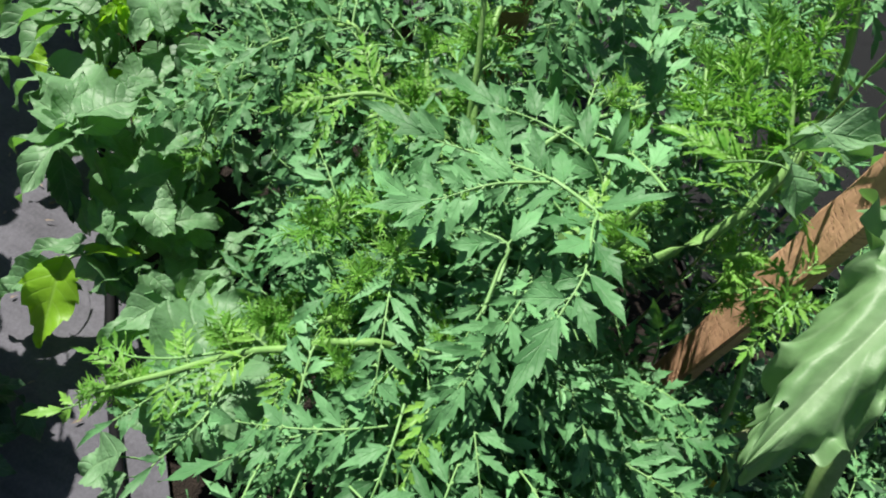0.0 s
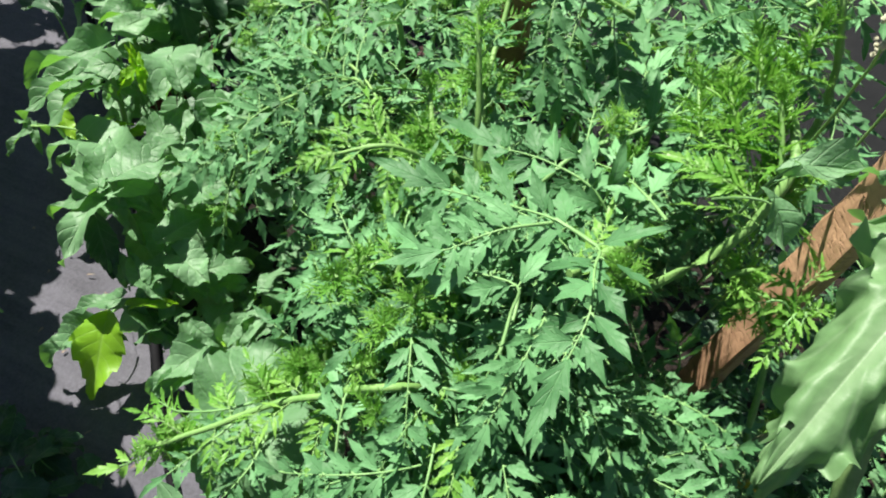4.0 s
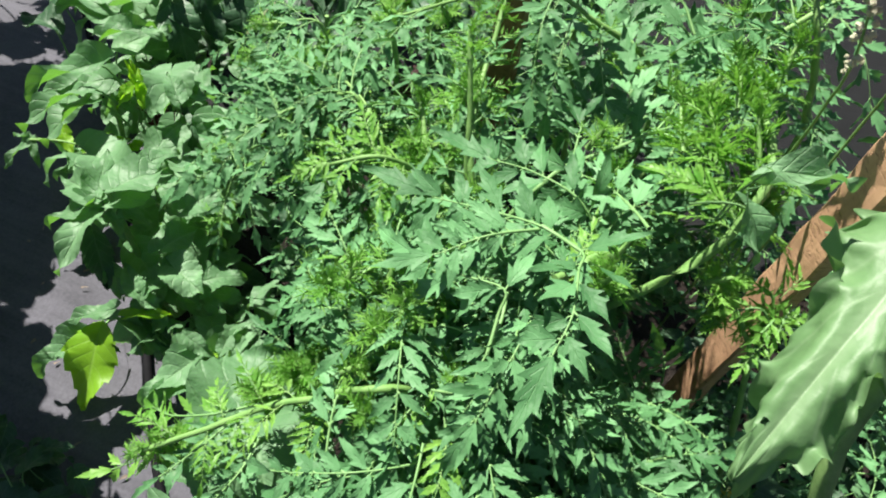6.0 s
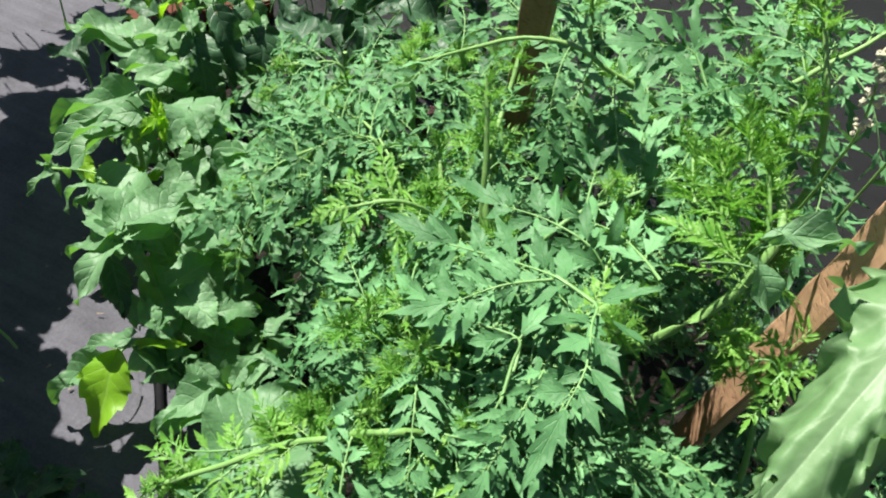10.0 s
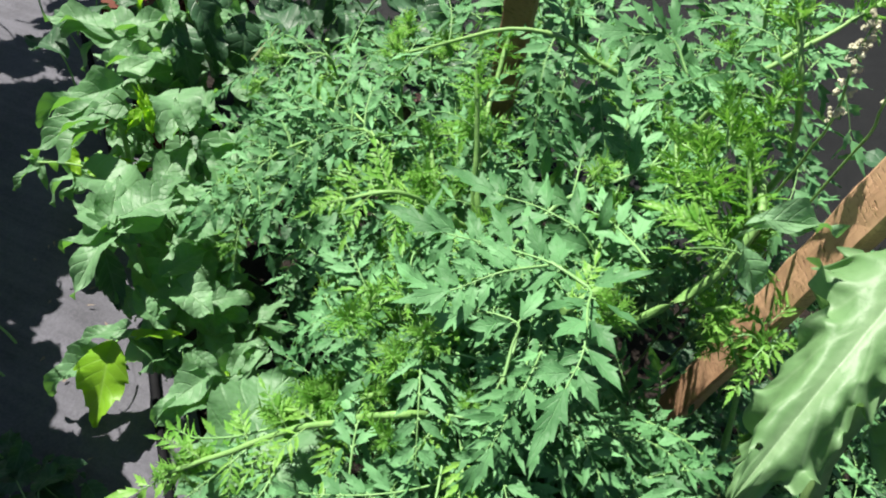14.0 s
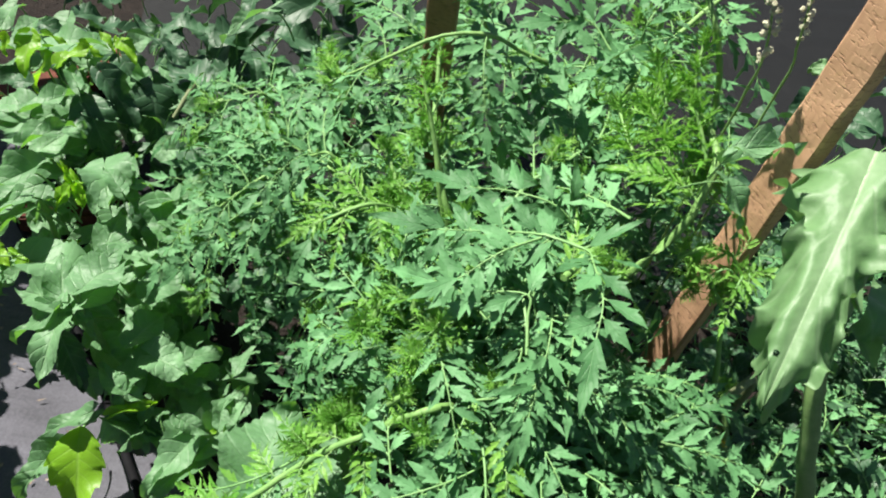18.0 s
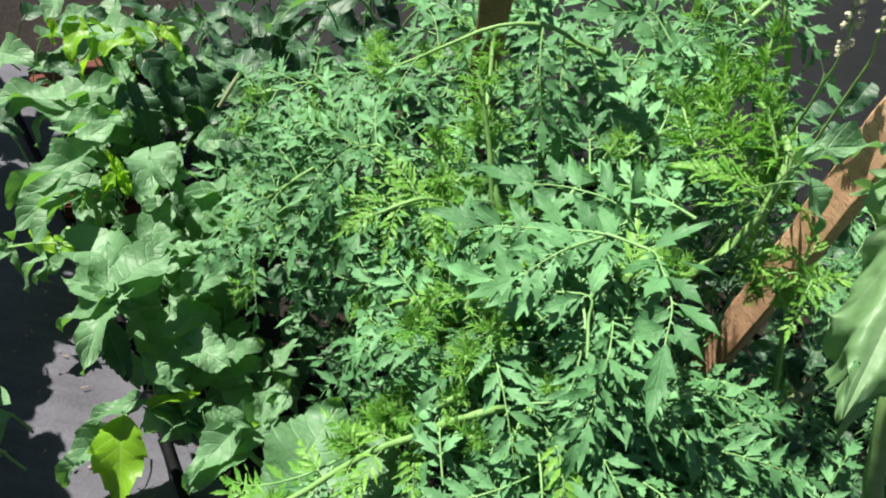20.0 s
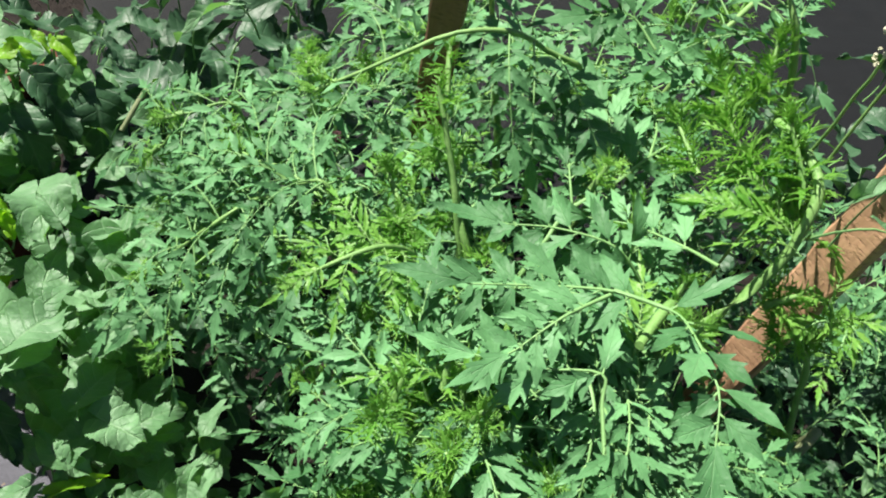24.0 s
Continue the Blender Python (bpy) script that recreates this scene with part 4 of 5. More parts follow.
# young yellow-green shoots standing in the foliage
rng_s = random.Random(41)
for sx, sy, sz, host in ((0.0, 0.47, 0.76, 0), (0.03, 0.43, 0.77, 0), (-0.05, 0.40, 0.68, 4), (0.01, 0.40, 0.70, 4), (-0.08, 0.41, 0.64, 4), (0.09, 0.40, 0.78, 0), (0.26, 1.02, 0.88, 2), (-0.30, 0.86, 0.64, 1), (-0.20, 0.98, 0.72, 1), (-0.10, 0.92, 0.78, 1), (0.18, 0.78, 0.86, 2), (0.14, 0.63, 0.86, 0), (0.05, 0.95, 0.80, 2), (0.34, 0.98, 0.90, 2), (0.12, 0.38, 0.74, 4), (-0.060, 0.64, 0.74, 1), (-0.045, 0.63, 0.73, 1), (-0.024, 0.70, 0.79, 1), (-0.005, 0.64, 0.76, 1), (-0.035, 0.75, 0.81, 1), (-0.048, 0.395, 0.800, 0), (-0.010, 0.389, 0.780, 0), (-0.056, 0.350, 0.680, 0), (0.000, 0.354, 0.760, 0), (-0.067, 0.349, 0.660, 0), (-0.086, 0.335, 0.640, 0), (0.364, 0.558, 0.800, 0), (0.167, 0.446, 0.880, 0), (-0.012, 0.406, 0.820, 0), (-0.166, 0.257, 0.550, 0), (-0.027, 0.540, 0.700, 4), (-0.050, 0.542, 0.700, 4), (-0.083, 0.550, 0.680, 4), (-0.011, 0.433, 0.720, 4), (-0.086, 0.535, 0.640, 4), (0.303, 0.620, 0.900, 0), (0.244, 0.554, 0.860, 0)):
    host = (tomato_a, tomato_b, tomato_c, tomato_d, tomato_e)[host]
    for _ in range(2):
        child("shoot_tip", rng_s.choice(TIPS), Matrix.Translation((sx + rng_s.gauss(0, 0.02), sy + rng_s.gauss(0, 0.02), sz - 0.03)) @ Euler((rng_s.uniform(-0.5, 0.5), rng_s.uniform(-0.5, 0.5), rng_s.uniform(0, 6))).to_matrix().to_4x4(), host, "yellow-green young shoot tip")
fill(tomato_a, 11, 300, (-0.12, 0.36, 0.42, 0.74), (LEAVES_MID, LEAVES_FINE), 0.09, 1.0, (0.10, 0.60))
fill(tomato_a, 44, 34, (0.14, 0.30, 0.37, 0.53), (LEAVES_MID, LEAVES_MID), 0.02, 1.0, (0.10, 0.60), 0.03)
fill(tomato_b, 12, 78, (-0.42, -0.04, 0.55, 0.80), (LEAVES_MID, LEAVES_FINE), 0.10, 1.05, (-0.06, 0.72))
fill(tomato_c, 13, 60, (-0.10, 0.40, 0.72, 1.30), (LEAVES_WIDE, LEAVES_MID), 0.15, 1.3, (0.20, 1.02), 0.05)
fill(tomato_d, 14, 190, (0.32, 0.95, 0.34, 0.95), (LEAVES_FINE, LEAVES_FINE), 0.09, 1.1, (0.56, 0.58), 0.05, True)
fill(tomato_e, 33, 32, (0.05, 0.30, 0.27, 0.46), (LEAVES_WIDE, LEAVES_WIDE), 0.02, 1.0, (0.08, 0.52), 0.045)
fill(tomato_e, 15, 320, (-0.12, 0.32, 0.20, 0.46), (LEAVES_MID, LEAVES_MID), 0.06, 1.0, (0.02, 0.36), 0.036)
fill(tomato_h, 19, 120, (-0.05, 0.14, 0.32, 0.46), (LEAVES_MID, LEAVES_MID), 0.03, 0.95, (0.05, 0.45), 0.028)
fill(tomato_f, 16, 80, (-0.15, 0.36, 1.2, 1.8), (LEAVES_WIDE, LEAVES_WIDE), 0.2, 1.2, (0.2, 1.5))
fill(tomato_g, 17, 78, (-0.42, 0.02, 0.76, 1.15), (LEAVES_MID, LEAVES_FINE), 0.11, 1.05, (-0.20, 0.92))
fill(tomato_h, 18, 130, (-0.05, 0.30, 0.44, 0.80), (LEAVES_WIDE, LEAVES_MID), 0.08, 1.0, (0.12, 0.62), 0.05)


# ---- broad-leaved plants ----
BROAD = [broad_mesh(400 + k, 0.66 + 0.08 * (k % 3), 8 + k % 3, 0.07, 0.5 + 0.1 * (k % 4), 0.2 + 0.12 * (k % 3), 0.05 + 0.12 * (k % 4)) for k in range(8)]
# broad leaves whose colour already holds the shade they stand in
SHADED = [broad_mesh(460 + k, 0.6 + 0.07 * k, 7, 0.16, 0.5, 0.3, 0.15 + 0.12 * k, M_SHADE_LEAF) for k in range(4)]
ROUND = [broad_mesh(420 + k, 0.95, 11, 0.10, 0.9, 0.22, 0.15 + 0.1 * k) for k in range(4)]
LIME_BACKLIT = [broad_mesh(440 + k, 0.6, 5, 0.18, 0.4, 0.3, 0.15, M_LIME_BACKLIT) for k in range(3)]


def leafy(at, label, category, group="leafy plants along the path"):
    return thing("leafy_plant", at, label, category, group)


def big(plant, base, tip, width=1.0, roll=0, kind=0, pool=None, label=""):
    pool = pool or BROAD
    return child("leaf", pool[kind % len(pool)], aim(base, tip, roll, width), plant, label)


def stalks(plant, top, r=0.005, lean=0.02):
    """Upright stem from the plant's foot to the point where its leaves part."""
    b = plant.location
    t = Vector(top)
    mid = b.lerp(t, 0.5) + Vector((lean, -lean, 0))
    me, _ = stem_mesh([b, mid, t], r * 1.4, r, 0.0008, 14, 8)
    child("stem", me, Matrix.Identity(4), plant)


def scatter_broad(plant, seed, count, x0, x1, y0, y1, z0, z1, size=(0.05, 0.1), pool=None):
    rng = random.Random(seed)
    pool = pool or BROAD
    for _ in range(count):
        p = Vector((rng.uniform(x0, x1), rng.uniform(y0, y1), rng.uniform(z0, z1)))
        s = rng.uniform(*size)
        yaw = rng.uniform(0, 2 * math.pi)
        tip = p + Vector((math.sin(yaw) * s, math.cos(yaw) * s, rng.uniform(-0.5, 0.35) * s))
        child("leaf", rng.choice(pool), aim(p, tip, rng.uniform(-30, 30), rng.uniform(0.85, 1.15)), plant)

big(tomato_a, (0.243, 0.432, 1.030), (0.285, 0.418, 0.995), 0.75, 0, 3)
big(tomato_a, (0.250, 0.463, 1.045), (0.319, 0.491, 1.045), 0.38, 0, 4)
big(tomato_a, (0.262, 0.50, 1.00), (0.322, 0.53, 1.01), 0.35, 10, 5)

p1 = leafy((-0.76, 0.90, 0.024), "bushy broad-leaved plant with pale sunlit leaves over weed fabric", "leafy plant")
stalks(p1, (-0.73, 0.86, 0.38))
big(p1, (-0.71, 0.848, 0.42), (-0.816, 0.769, 0.4), .75, -10, 0, BROAD)
big(p1, (-0.725, 0.798, 0.4), (-0.777, 0.706, 0.36), .8, 20, 1, BROAD)
big(p1, (-0.837, 1.04, 0.4), (-0.954, 1.002, 0.42), 1.1, 0, 2, BROAD)
big(p1, (-0.87, 1.015, 0.4), (-0.912, 0.961, 0.36), .9, 10, 3, BROAD)
big(p1, (-0.786, 0.966, 0.38), (-0.728, 1.058, 0.4), .9, 0, 4, BROAD)
big(p1, (-0.784, 1.1, 0.38), (-0.765, 1.167, 0.42), 1.0, 0, 5, BROAD)
big(p1, (-0.624, 0.82, 0.42), (-0.649, 0.853, 0.47), .6, 0, 0, LIME_BACKLIT)
big(p1, (-0.577, 0.896, 0.44), (-0.578, 0.837, 0.42), 1.1, 0, 1, ROUND)
big(p1, (-0.553, 0.746, 0.4), (-0.562, 0.847, 0.42), .8, 0, 6, BROAD)
big(p1, (-0.963, 0.988, 0.34), (-1.07, 1.013, 0.34), 1.0, 0, 1, SHADED)
big(p1, (-0.985, 1.079, 0.36), (-1.064, 1.025, 0.3), 1.1, 0, 0, SHADED)
big(p1, (-0.781, 1.17, 0.3), (-0.722, 1.001, 0.28), 1.0, 0, 2, SHADED)
big(p1, (-0.582, 0.898, 0.34), (-0.544, 0.827, 0.28), 1.0, 0, 1, SHADED)
p2 = leafy((-0.52, 0.66, 0.024), "broad-leaved plant with drooping ribbed leaves over weed fabric", "leafy plant")
stalks(p2, (-0.53, 0.60, 0.45))
big(p2, (-0.52, 0.609, 0.46), (-0.48, 0.692, 0.47), 1.1, 0, 2, BROAD)
big(p2, (-0.663, 0.702, 0.38), (-0.542, 0.685, 0.42), .9, 0, 5, BROAD)
big(p2, (-0.513, 0.661, 0.46), (-0.483, 0.716, 0.48), 1.0, 0, 6, BROAD)
p3 = leafy((-0.40, 0.62, 0.024), "broad-leaved plant with scalloped leaves and one lime leaf, backlight put into its colour", "leafy plant")
stalks(p3, (-0.47, 0.57, 0.25))
big(p3, (-0.45, 0.612, 0.26), (-0.35, 0.641, 0.2), 1.2, 0, 0, ROUND)
big(p3, (-0.469, 0.66, 0.32), (-0.396, 0.646, 0.28), 1.1, 0, 2, ROUND)
big(p3, (-0.465, 0.713, 0.36), (-0.399, 0.712, 0.32), 1.1, 0, 3, ROUND)
big(p3, (-0.536, 0.500, 0.175), (-0.503, 0.379, 0.110), 1.15, 0, 1, LIME_BACKLIT)
big(p3, (-0.457, 0.505, 0.25), (-0.35, 0.525, 0.22), .7, 0, 7, BROAD)
big(p3, (-0.457, 0.505, 0.25), (-0.414, 0.492, 0.18), 1.0, 40, 2, ROUND)
big(p3, (-0.529, 0.562, 0.3), (-0.505, 0.539, 0.24), .7, 0, 5, BROAD)
big(p3, (-0.516, 0.609, 0.3), (-0.431, 0.569, 0.25), .9, 0, 5, BROAD)
big(p3, (-0.458, 0.607, 0.34), (-0.424, 0.678, 0.36), 1.0, 0, 2, BROAD)
big(p3, (-0.452, 0.673, 0.38), (-0.412, 0.736, 0.4), 1.0, 10, 5, BROAD)
big(p3, (-0.389, 0.594, 0.3), (-0.332, 0.648, 0.32), .9, 0, 3, ROUND)
big(p3, (-0.453, 0.556, 0.28), (-0.452, 0.613, 0.32), .9, 0, 1, ROUND)
p4 = leafy((-0.30, 0.56, 0.024), "small leafy seedling with veined pointed leaves", "leafy plant")
stalks(p4, (-0.319, 0.502, 0.19))
big(p4, (-0.309, 0.485, 0.24), (-0.372, 0.393, 0.22), .75, 0, 0, BROAD)
big(p4, (-0.309, 0.485, 0.24), (-0.261, 0.596, 0.28), .6, 10, 4, BROAD)
big(p4, (-0.319, 0.502, 0.2), (-0.344, 0.51, 0.25), .5, 0, 0, LIME_BACKLIT)
big(p4, (-0.314, 0.504, 0.2), (-0.287, 0.543, 0.24), .5, 0, 1, LIME_BACKLIT)
p5 = leafy((-0.13, 0.46, 0.0), "squash-like plant with round pale green scalloped leaves", "leafy plant")
stalks(p5, (-0.16, 0.40, 0.40))
big(p5, (-0.165, 0.330, 0.52), (-0.140, 0.430, 0.55), 1.1, 0, 1, ROUND)
big(p5, (-0.125, 0.338, 0.52), (-0.075, 0.425, 0.54), 1.0, 0, 2, ROUND)
big(p5, (-0.115, 0.325, 0.53), (-0.050, 0.245, 0.55), 1.1, 0, 3, ROUND)
big(p5, (-0.150, 0.310, 0.50), (-0.125, 0.225, 0.50), 1.1, 0, 0, ROUND)
big(p5, (-0.175, 0.338, 0.48), (-0.235, 0.300, 0.45), 1.0, 0, 0, ROUND)
big(p5, (-0.090, 0.376, 0.49), (-0.015, 0.349, 0.46), 1.1, 0, 1, ROUND)
big(p5, (-0.208, 0.354, 0.36), (-0.182, 0.306, 0.30), 1.1, 0, 2, ROUND)
big(p5, (-0.060, 0.300, 0.48), (0.010, 0.300, 0.47), 1.1, 0, 3, ROUND)
big(p5, (-0.194, 0.226, 0.40), (-0.239, 0.195, 0.36), 1.0, 0, 2, ROUND)
big(p5, (-0.172, 0.205, 0.40), (-0.186, 0.181, 0.38), 1.0, 0, 0, ROUND)
spray(tomato_e, [(-0.110, 0.330, 0.585), (-0.150, 0.300, 0.580), (-0.200, 0.290, 0.550), (-0.235, 0.300, 0.520)], 0.041, 0.27, 6, 30, 0.2, BRIGHT)
spray(tomato_e, [(-0.150, 0.300, 0.560), (-0.190, 0.250, 0.545), (-0.235, 0.220, 0.510)], 0.039, 0.29, 5, 31, 0.2, BRIGHT)
spray(tomato_e, [(-0.120, 0.315, 0.585), (-0.140, 0.270, 0.575), (-0.170, 0.225, 0.550)], 0.042, 0.20, 6, 32, 0.2)
spray(tomato_e, [(-0.090, 0.300, 0.575), (-0.090, 0.255, 0.575), (-0.110, 0.205, 0.550)], 0.042, 0.22, 6, 33, 0.2)
p6 = leafy((-0.84, 0.90, 0.024), "small weed with lime-green leaves, backlight put into their colour", "leafy plant")
stalks(p6, (-0.81, 0.87, 0.22))
big(p6, (-0.774, 0.811, 0.22), (-0.814, 0.834, 0.24), .9, 0, 0, LIME_BACKLIT)
big(p6, (-0.72, 0.818, 0.24), (-0.684, 0.869, 0.26), .8, 0, 1, LIME_BACKLIT)
big(p6, (-0.803, 0.786, 0.24), (-0.878, 0.739, 0.18), .5, 0, 3, BROAD)
big(p6, (-0.799, 0.798, 0.24), (-0.828, 0.767, 0.16), .6, 0, 5, BROAD)
p7 = leafy((-0.84, 1.32, 0.024), "broad-leaved plant with lime leaf tips, backlight and shade put into its colours", "leafy plant")
stalks(p7, (-0.86, 1.30, 0.36))
big(p7, (-0.894, 1.242, 0.42), (-0.791, 1.289, 0.46), 1.0, 0, 2, BROAD)
big(p7, (-0.875, 1.238, 0.42), (-0.93, 1.197, 0.34), 1.0, 0, 0, LIME_BACKLIT)
big(p7, (-0.826, 1.294, 0.4), (-0.793, 1.388, 0.42), 1.0, 0, 3, BROAD)
big(p7, (-0.813, 1.085, 0.36), (-0.733, 1.095, 0.36), 1.0, 0, 4, BROAD)
big(p7, (-0.782, 1.008, 0.34), (-0.714, 1.062, 0.36), 1.0, 0, 5, BROAD)
big(p7, (-0.725, 1.247, 0.48), (-0.674, 1.211, 0.46), 1.0, 0, 2, LIME_BACKLIT)
big(p7, (-0.806, 1.138, 0.47), (-0.755, 1.186, 0.5), .9, 0, 1, LIME_BACKLIT)
big(p7, (-0.873, 1.179, 0.5), (-0.865, 1.098, 0.46), 1.0, 0, 0, LIME_BACKLIT)
big(p7, (-0.789, 1.207, 0.48), (-0.752, 1.217, 0.45), 1.0, 0, 1, LIME_BACKLIT)
big(p7, (-0.859, 1.317, 0.4), (-0.835, 1.334, 0.36), .8, 0, 1, LIME_BACKLIT)
big(p7, (-0.734, 1.098, 0.4), (-0.665, 1.159, 0.3), 1.2, 0, 1, SHADED)
big(p7, (-0.764, 1.318, 0.38), (-0.688, 1.26, 0.3), 1.2, 0, 0, SHADED)
p8 = leafy((-0.42, 1.25, 0.0), "large-leaved plant behind the tomatoes, shade put into its leaf colour", "leafy plant")
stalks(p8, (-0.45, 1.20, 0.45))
big(p8, (-0.369, 1.492, 0.5), (-0.546, 1.35, 0.46), .45, 0, 2, SHADED)
big(p8, (-0.492, 1.113, 0.5), (-0.606, 1.206, 0.5), .9, 0, 4, SHADED)
big(p8, (-0.5, 1.079, 0.46), (-0.435, 1.109, 0.42), .9, 0, 5, SHADED)
big(p8, (-0.627, 1.332, 0.45), (-0.69, 1.303, 0.45), 1.0, 0, 6, SHADED)
big(p8, (-0.59, 1.374, 0.45), (-0.689, 1.377, 0.48), 1.0, 0, 7, SHADED)
big(p8, (-0.504, 1.384, 0.48), (-0.421, 1.466, 0.5), .8, 0, 0, SHADED)
big(p8, (-0.651, 1.215, 0.4), (-0.613, 1.116, 0.3), 1.2, 0, 1, SHADED)
big(p2, (-0.553, 0.597, 0.430), (-0.583, 0.673, 0.460), 1.0, 0, 0, BROAD)
big(p2, (-0.517, 0.603, 0.440), (-0.483, 0.692, 0.460), 0.95, 0, 3, BROAD)
big(p2, (-0.557, 0.596, 0.430), (-0.653, 0.625, 0.410), 0.75, -15, 1, BROAD)
big(p2, (-0.552, 0.582, 0.420), (-0.545, 0.470, 0.385), 0.62, 0, 4, BROAD)
big(p2, (-0.559, 0.586, 0.420), (-0.622, 0.540, 0.390), 0.7, 0, 5, BROAD)
big(p2, (-0.553, 0.607, 0.410), (-0.475, 0.607, 0.410), 0.75, 15, 2, BROAD)
big(p2, (-0.553, 0.568, 0.370), (-0.509, 0.521, 0.280), 0.7, 0, 1, SHADED)
big(p2, (-0.537, 0.597, 0.420), (-0.494, 0.574, 0.380), 0.7, 0, 6, BROAD)
big(p3, (-0.420, 0.585, 0.340), (-0.350, 0.560, 0.350), 1.0, 0, 0, ROUND)
big(p3, (-0.453, 0.535, 0.310), (-0.426, 0.567, 0.330), 0.9, 0, 1, ROUND)
big(p3, (-0.456, 0.529, 0.310), (-0.499, 0.563, 0.330), 0.8, 0, 5, BROAD)
big(p3, (-0.451, 0.530, 0.310), (-0.408, 0.524, 0.300), 0.8, 0, 2, BROAD)
big(p3, (-0.460, 0.529, 0.310), (-0.494, 0.523, 0.290), 0.8, 0, 3, BROAD)
big(p3, (-0.451, 0.530, 0.310), (-0.453, 0.500, 0.280), 0.8, 0, 6, BROAD)
big(p3, (-0.462, 0.498, 0.280), (-0.396, 0.528, 0.300), 0.45, 0, 1, LIME_BACKLIT)
big(p3, (-0.439, 0.514, 0.260), (-0.362, 0.514, 0.220), 0.65, 0, 2, SHADED)
big(p3, (-0.437, 0.521, 0.230), (-0.474, 0.477, 0.190), 1.1, 0, 3, ROUND)
big(p3, (-0.515, 0.530, 0.220), (-0.598, 0.488, 0.185), 0.65, 0, 0, BROAD)
big(p3, (-0.575, 0.485, 0.150), (-0.628, 0.400, 0.110), 0.6, 0, 2, BROAD)
big(p3, (-0.546, 0.489, 0.150), (-0.501, 0.503, 0.130), 0.6, 0, 1, SHADED)
big(p4, (-0.322, 0.511, 0.250), (-0.277, 0.597, 0.280), 0.5, 0, 1, BROAD)
big(p4, (-0.328, 0.494, 0.250), (-0.383, 0.398, 0.230), 0.7, 0, 5, BROAD)
big(p4, (-0.322, 0.506, 0.250), (-0.344, 0.522, 0.280), 0.4, 0, 0, LIME_BACKLIT)
big(p4, (-0.318, 0.506, 0.250), (-0.287, 0.506, 0.280), 0.4, 0, 1, LIME_BACKLIT)
big(p4, (-0.322, 0.506, 0.250), (-0.361, 0.508, 0.260), 0.4, 0, 4, BROAD)
big(p1, (-0.824, 1.041, 0.420), (-0.757, 1.119, 0.450), 0.6, 0, 2, BROAD)
big(p1, (-0.808, 0.954, 0.420), (-0.709, 0.999, 0.450), 0.6, 0, 6, BROAD)
big(p1, (-0.599, 0.879, 0.470), (-0.554, 0.789, 0.480), 1.0, 0, 1, ROUND)
big(p1, (-0.750, 1.096, 0.460), (-0.802, 1.161, 0.480), 0.6, 0, 3, BROAD)
big(p1, (-0.583, 0.795, 0.440), (-0.599, 0.851, 0.460), 0.7, 0, 4, BROAD)
big(p1, (-0.652, 0.836, 0.440), (-0.659, 0.788, 0.420), 0.9, 0, 1, LIME_BACKLIT)
big(p1, (-0.650, 0.844, 0.440), (-0.664, 0.856, 0.480), 0.45, 0, 0, LIME_BACKLIT)
big(p1, (-0.643, 0.838, 0.440), (-0.623, 0.837, 0.460), 0.7, 0, 2, LIME_BACKLIT)
big(p1, (-0.784, 0.875, 0.400), (-0.824, 0.832, 0.400), 1.0, 0, 0, BROAD)
big(p1, (-0.772, 0.904, 0.420), (-0.780, 0.838, 0.420), 0.9, 0, 5, BROAD)
big(p7, (-0.897, 1.171, 0.500), (-0.862, 1.228, 0.520), 1.0, 0, 0, BROAD)
big(p7, (-0.853, 1.187, 0.500), (-0.812, 1.202, 0.480), 0.8, 0, 1, LIME_BACKLIT)
big(p7, (-0.916, 1.164, 0.500), (-0.921, 1.141, 0.460), 0.9, 0, 0, LIME_BACKLIT)
big(p7, (-0.748, 1.226, 0.500), (-0.713, 1.204, 0.480), 0.7, 0, 2, LIME_BACKLIT)
big(p8, (-0.605, 1.200, 0.520), (-0.533, 1.171, 0.500), 0.7, 0, 2, SHADED)
big(p8, (-0.711, 1.251, 0.500), (-0.604, 1.256, 0.500), 0.4, 0, 1, SHADED)
big(p8, (-0.519, 1.037, 0.500), (-0.443, 1.070, 0.480), 0.45, 0, 4, BROAD)
big(p8, (-0.427, 1.366, 0.550), (-0.534, 1.306, 0.520), 0.35, 0, 6, BROAD)
big(p8, (-0.721, 1.147, 0.460), (-0.640, 1.111, 0.360), 0.9, 0, 0, SHADED)
big(p8, (-0.742, 1.096, 0.420), (-0.670, 1.031, 0.340), 0.9, 0, 3, SHADED)
big(p1, (-0.701, 0.817, 0.480), (-0.795, 0.724, 0.470), 0.42, 0, 2, BROAD)
big(p1, (-0.694, 0.765, 0.470), (-0.758, 0.665, 0.430), 0.55, 0, 4, BROAD)
big(p1, (-0.865, 1.018, 0.420), (-1.005, 1.013, 0.420), 0.6, 0, 1, BROAD)
big(p1, (-0.762, 0.914, 0.450), (-0.706, 0.981, 0.470), 0.5, 0, 5, BROAD)
big(p1, (-0.540, 0.812, 0.480), (-0.585, 0.853, 0.500), 0.9, 0, 6, BROAD)
big(p1, (-0.642, 0.826, 0.460), (-0.650, 0.830, 0.500), 0.45, 0, 0, LIME_BACKLIT)
big(p1, (-0.638, 0.829, 0.460), (-0.652, 0.794, 0.440), 0.6, 0, 1, LIME_BACKLIT)
big(p6, (-0.820, 0.798, 0.290), (-0.767, 0.766, 0.270), 0.9, 0, 1, LIME_BACKLIT)
big(p6, (-0.850, 0.751, 0.280), (-0.876, 0.693, 0.240), 0.55, 0, 0, BROAD)
big(p6, (-0.845, 0.749, 0.280), (-0.812, 0.718, 0.250), 0.5, 0, 3, BROAD)
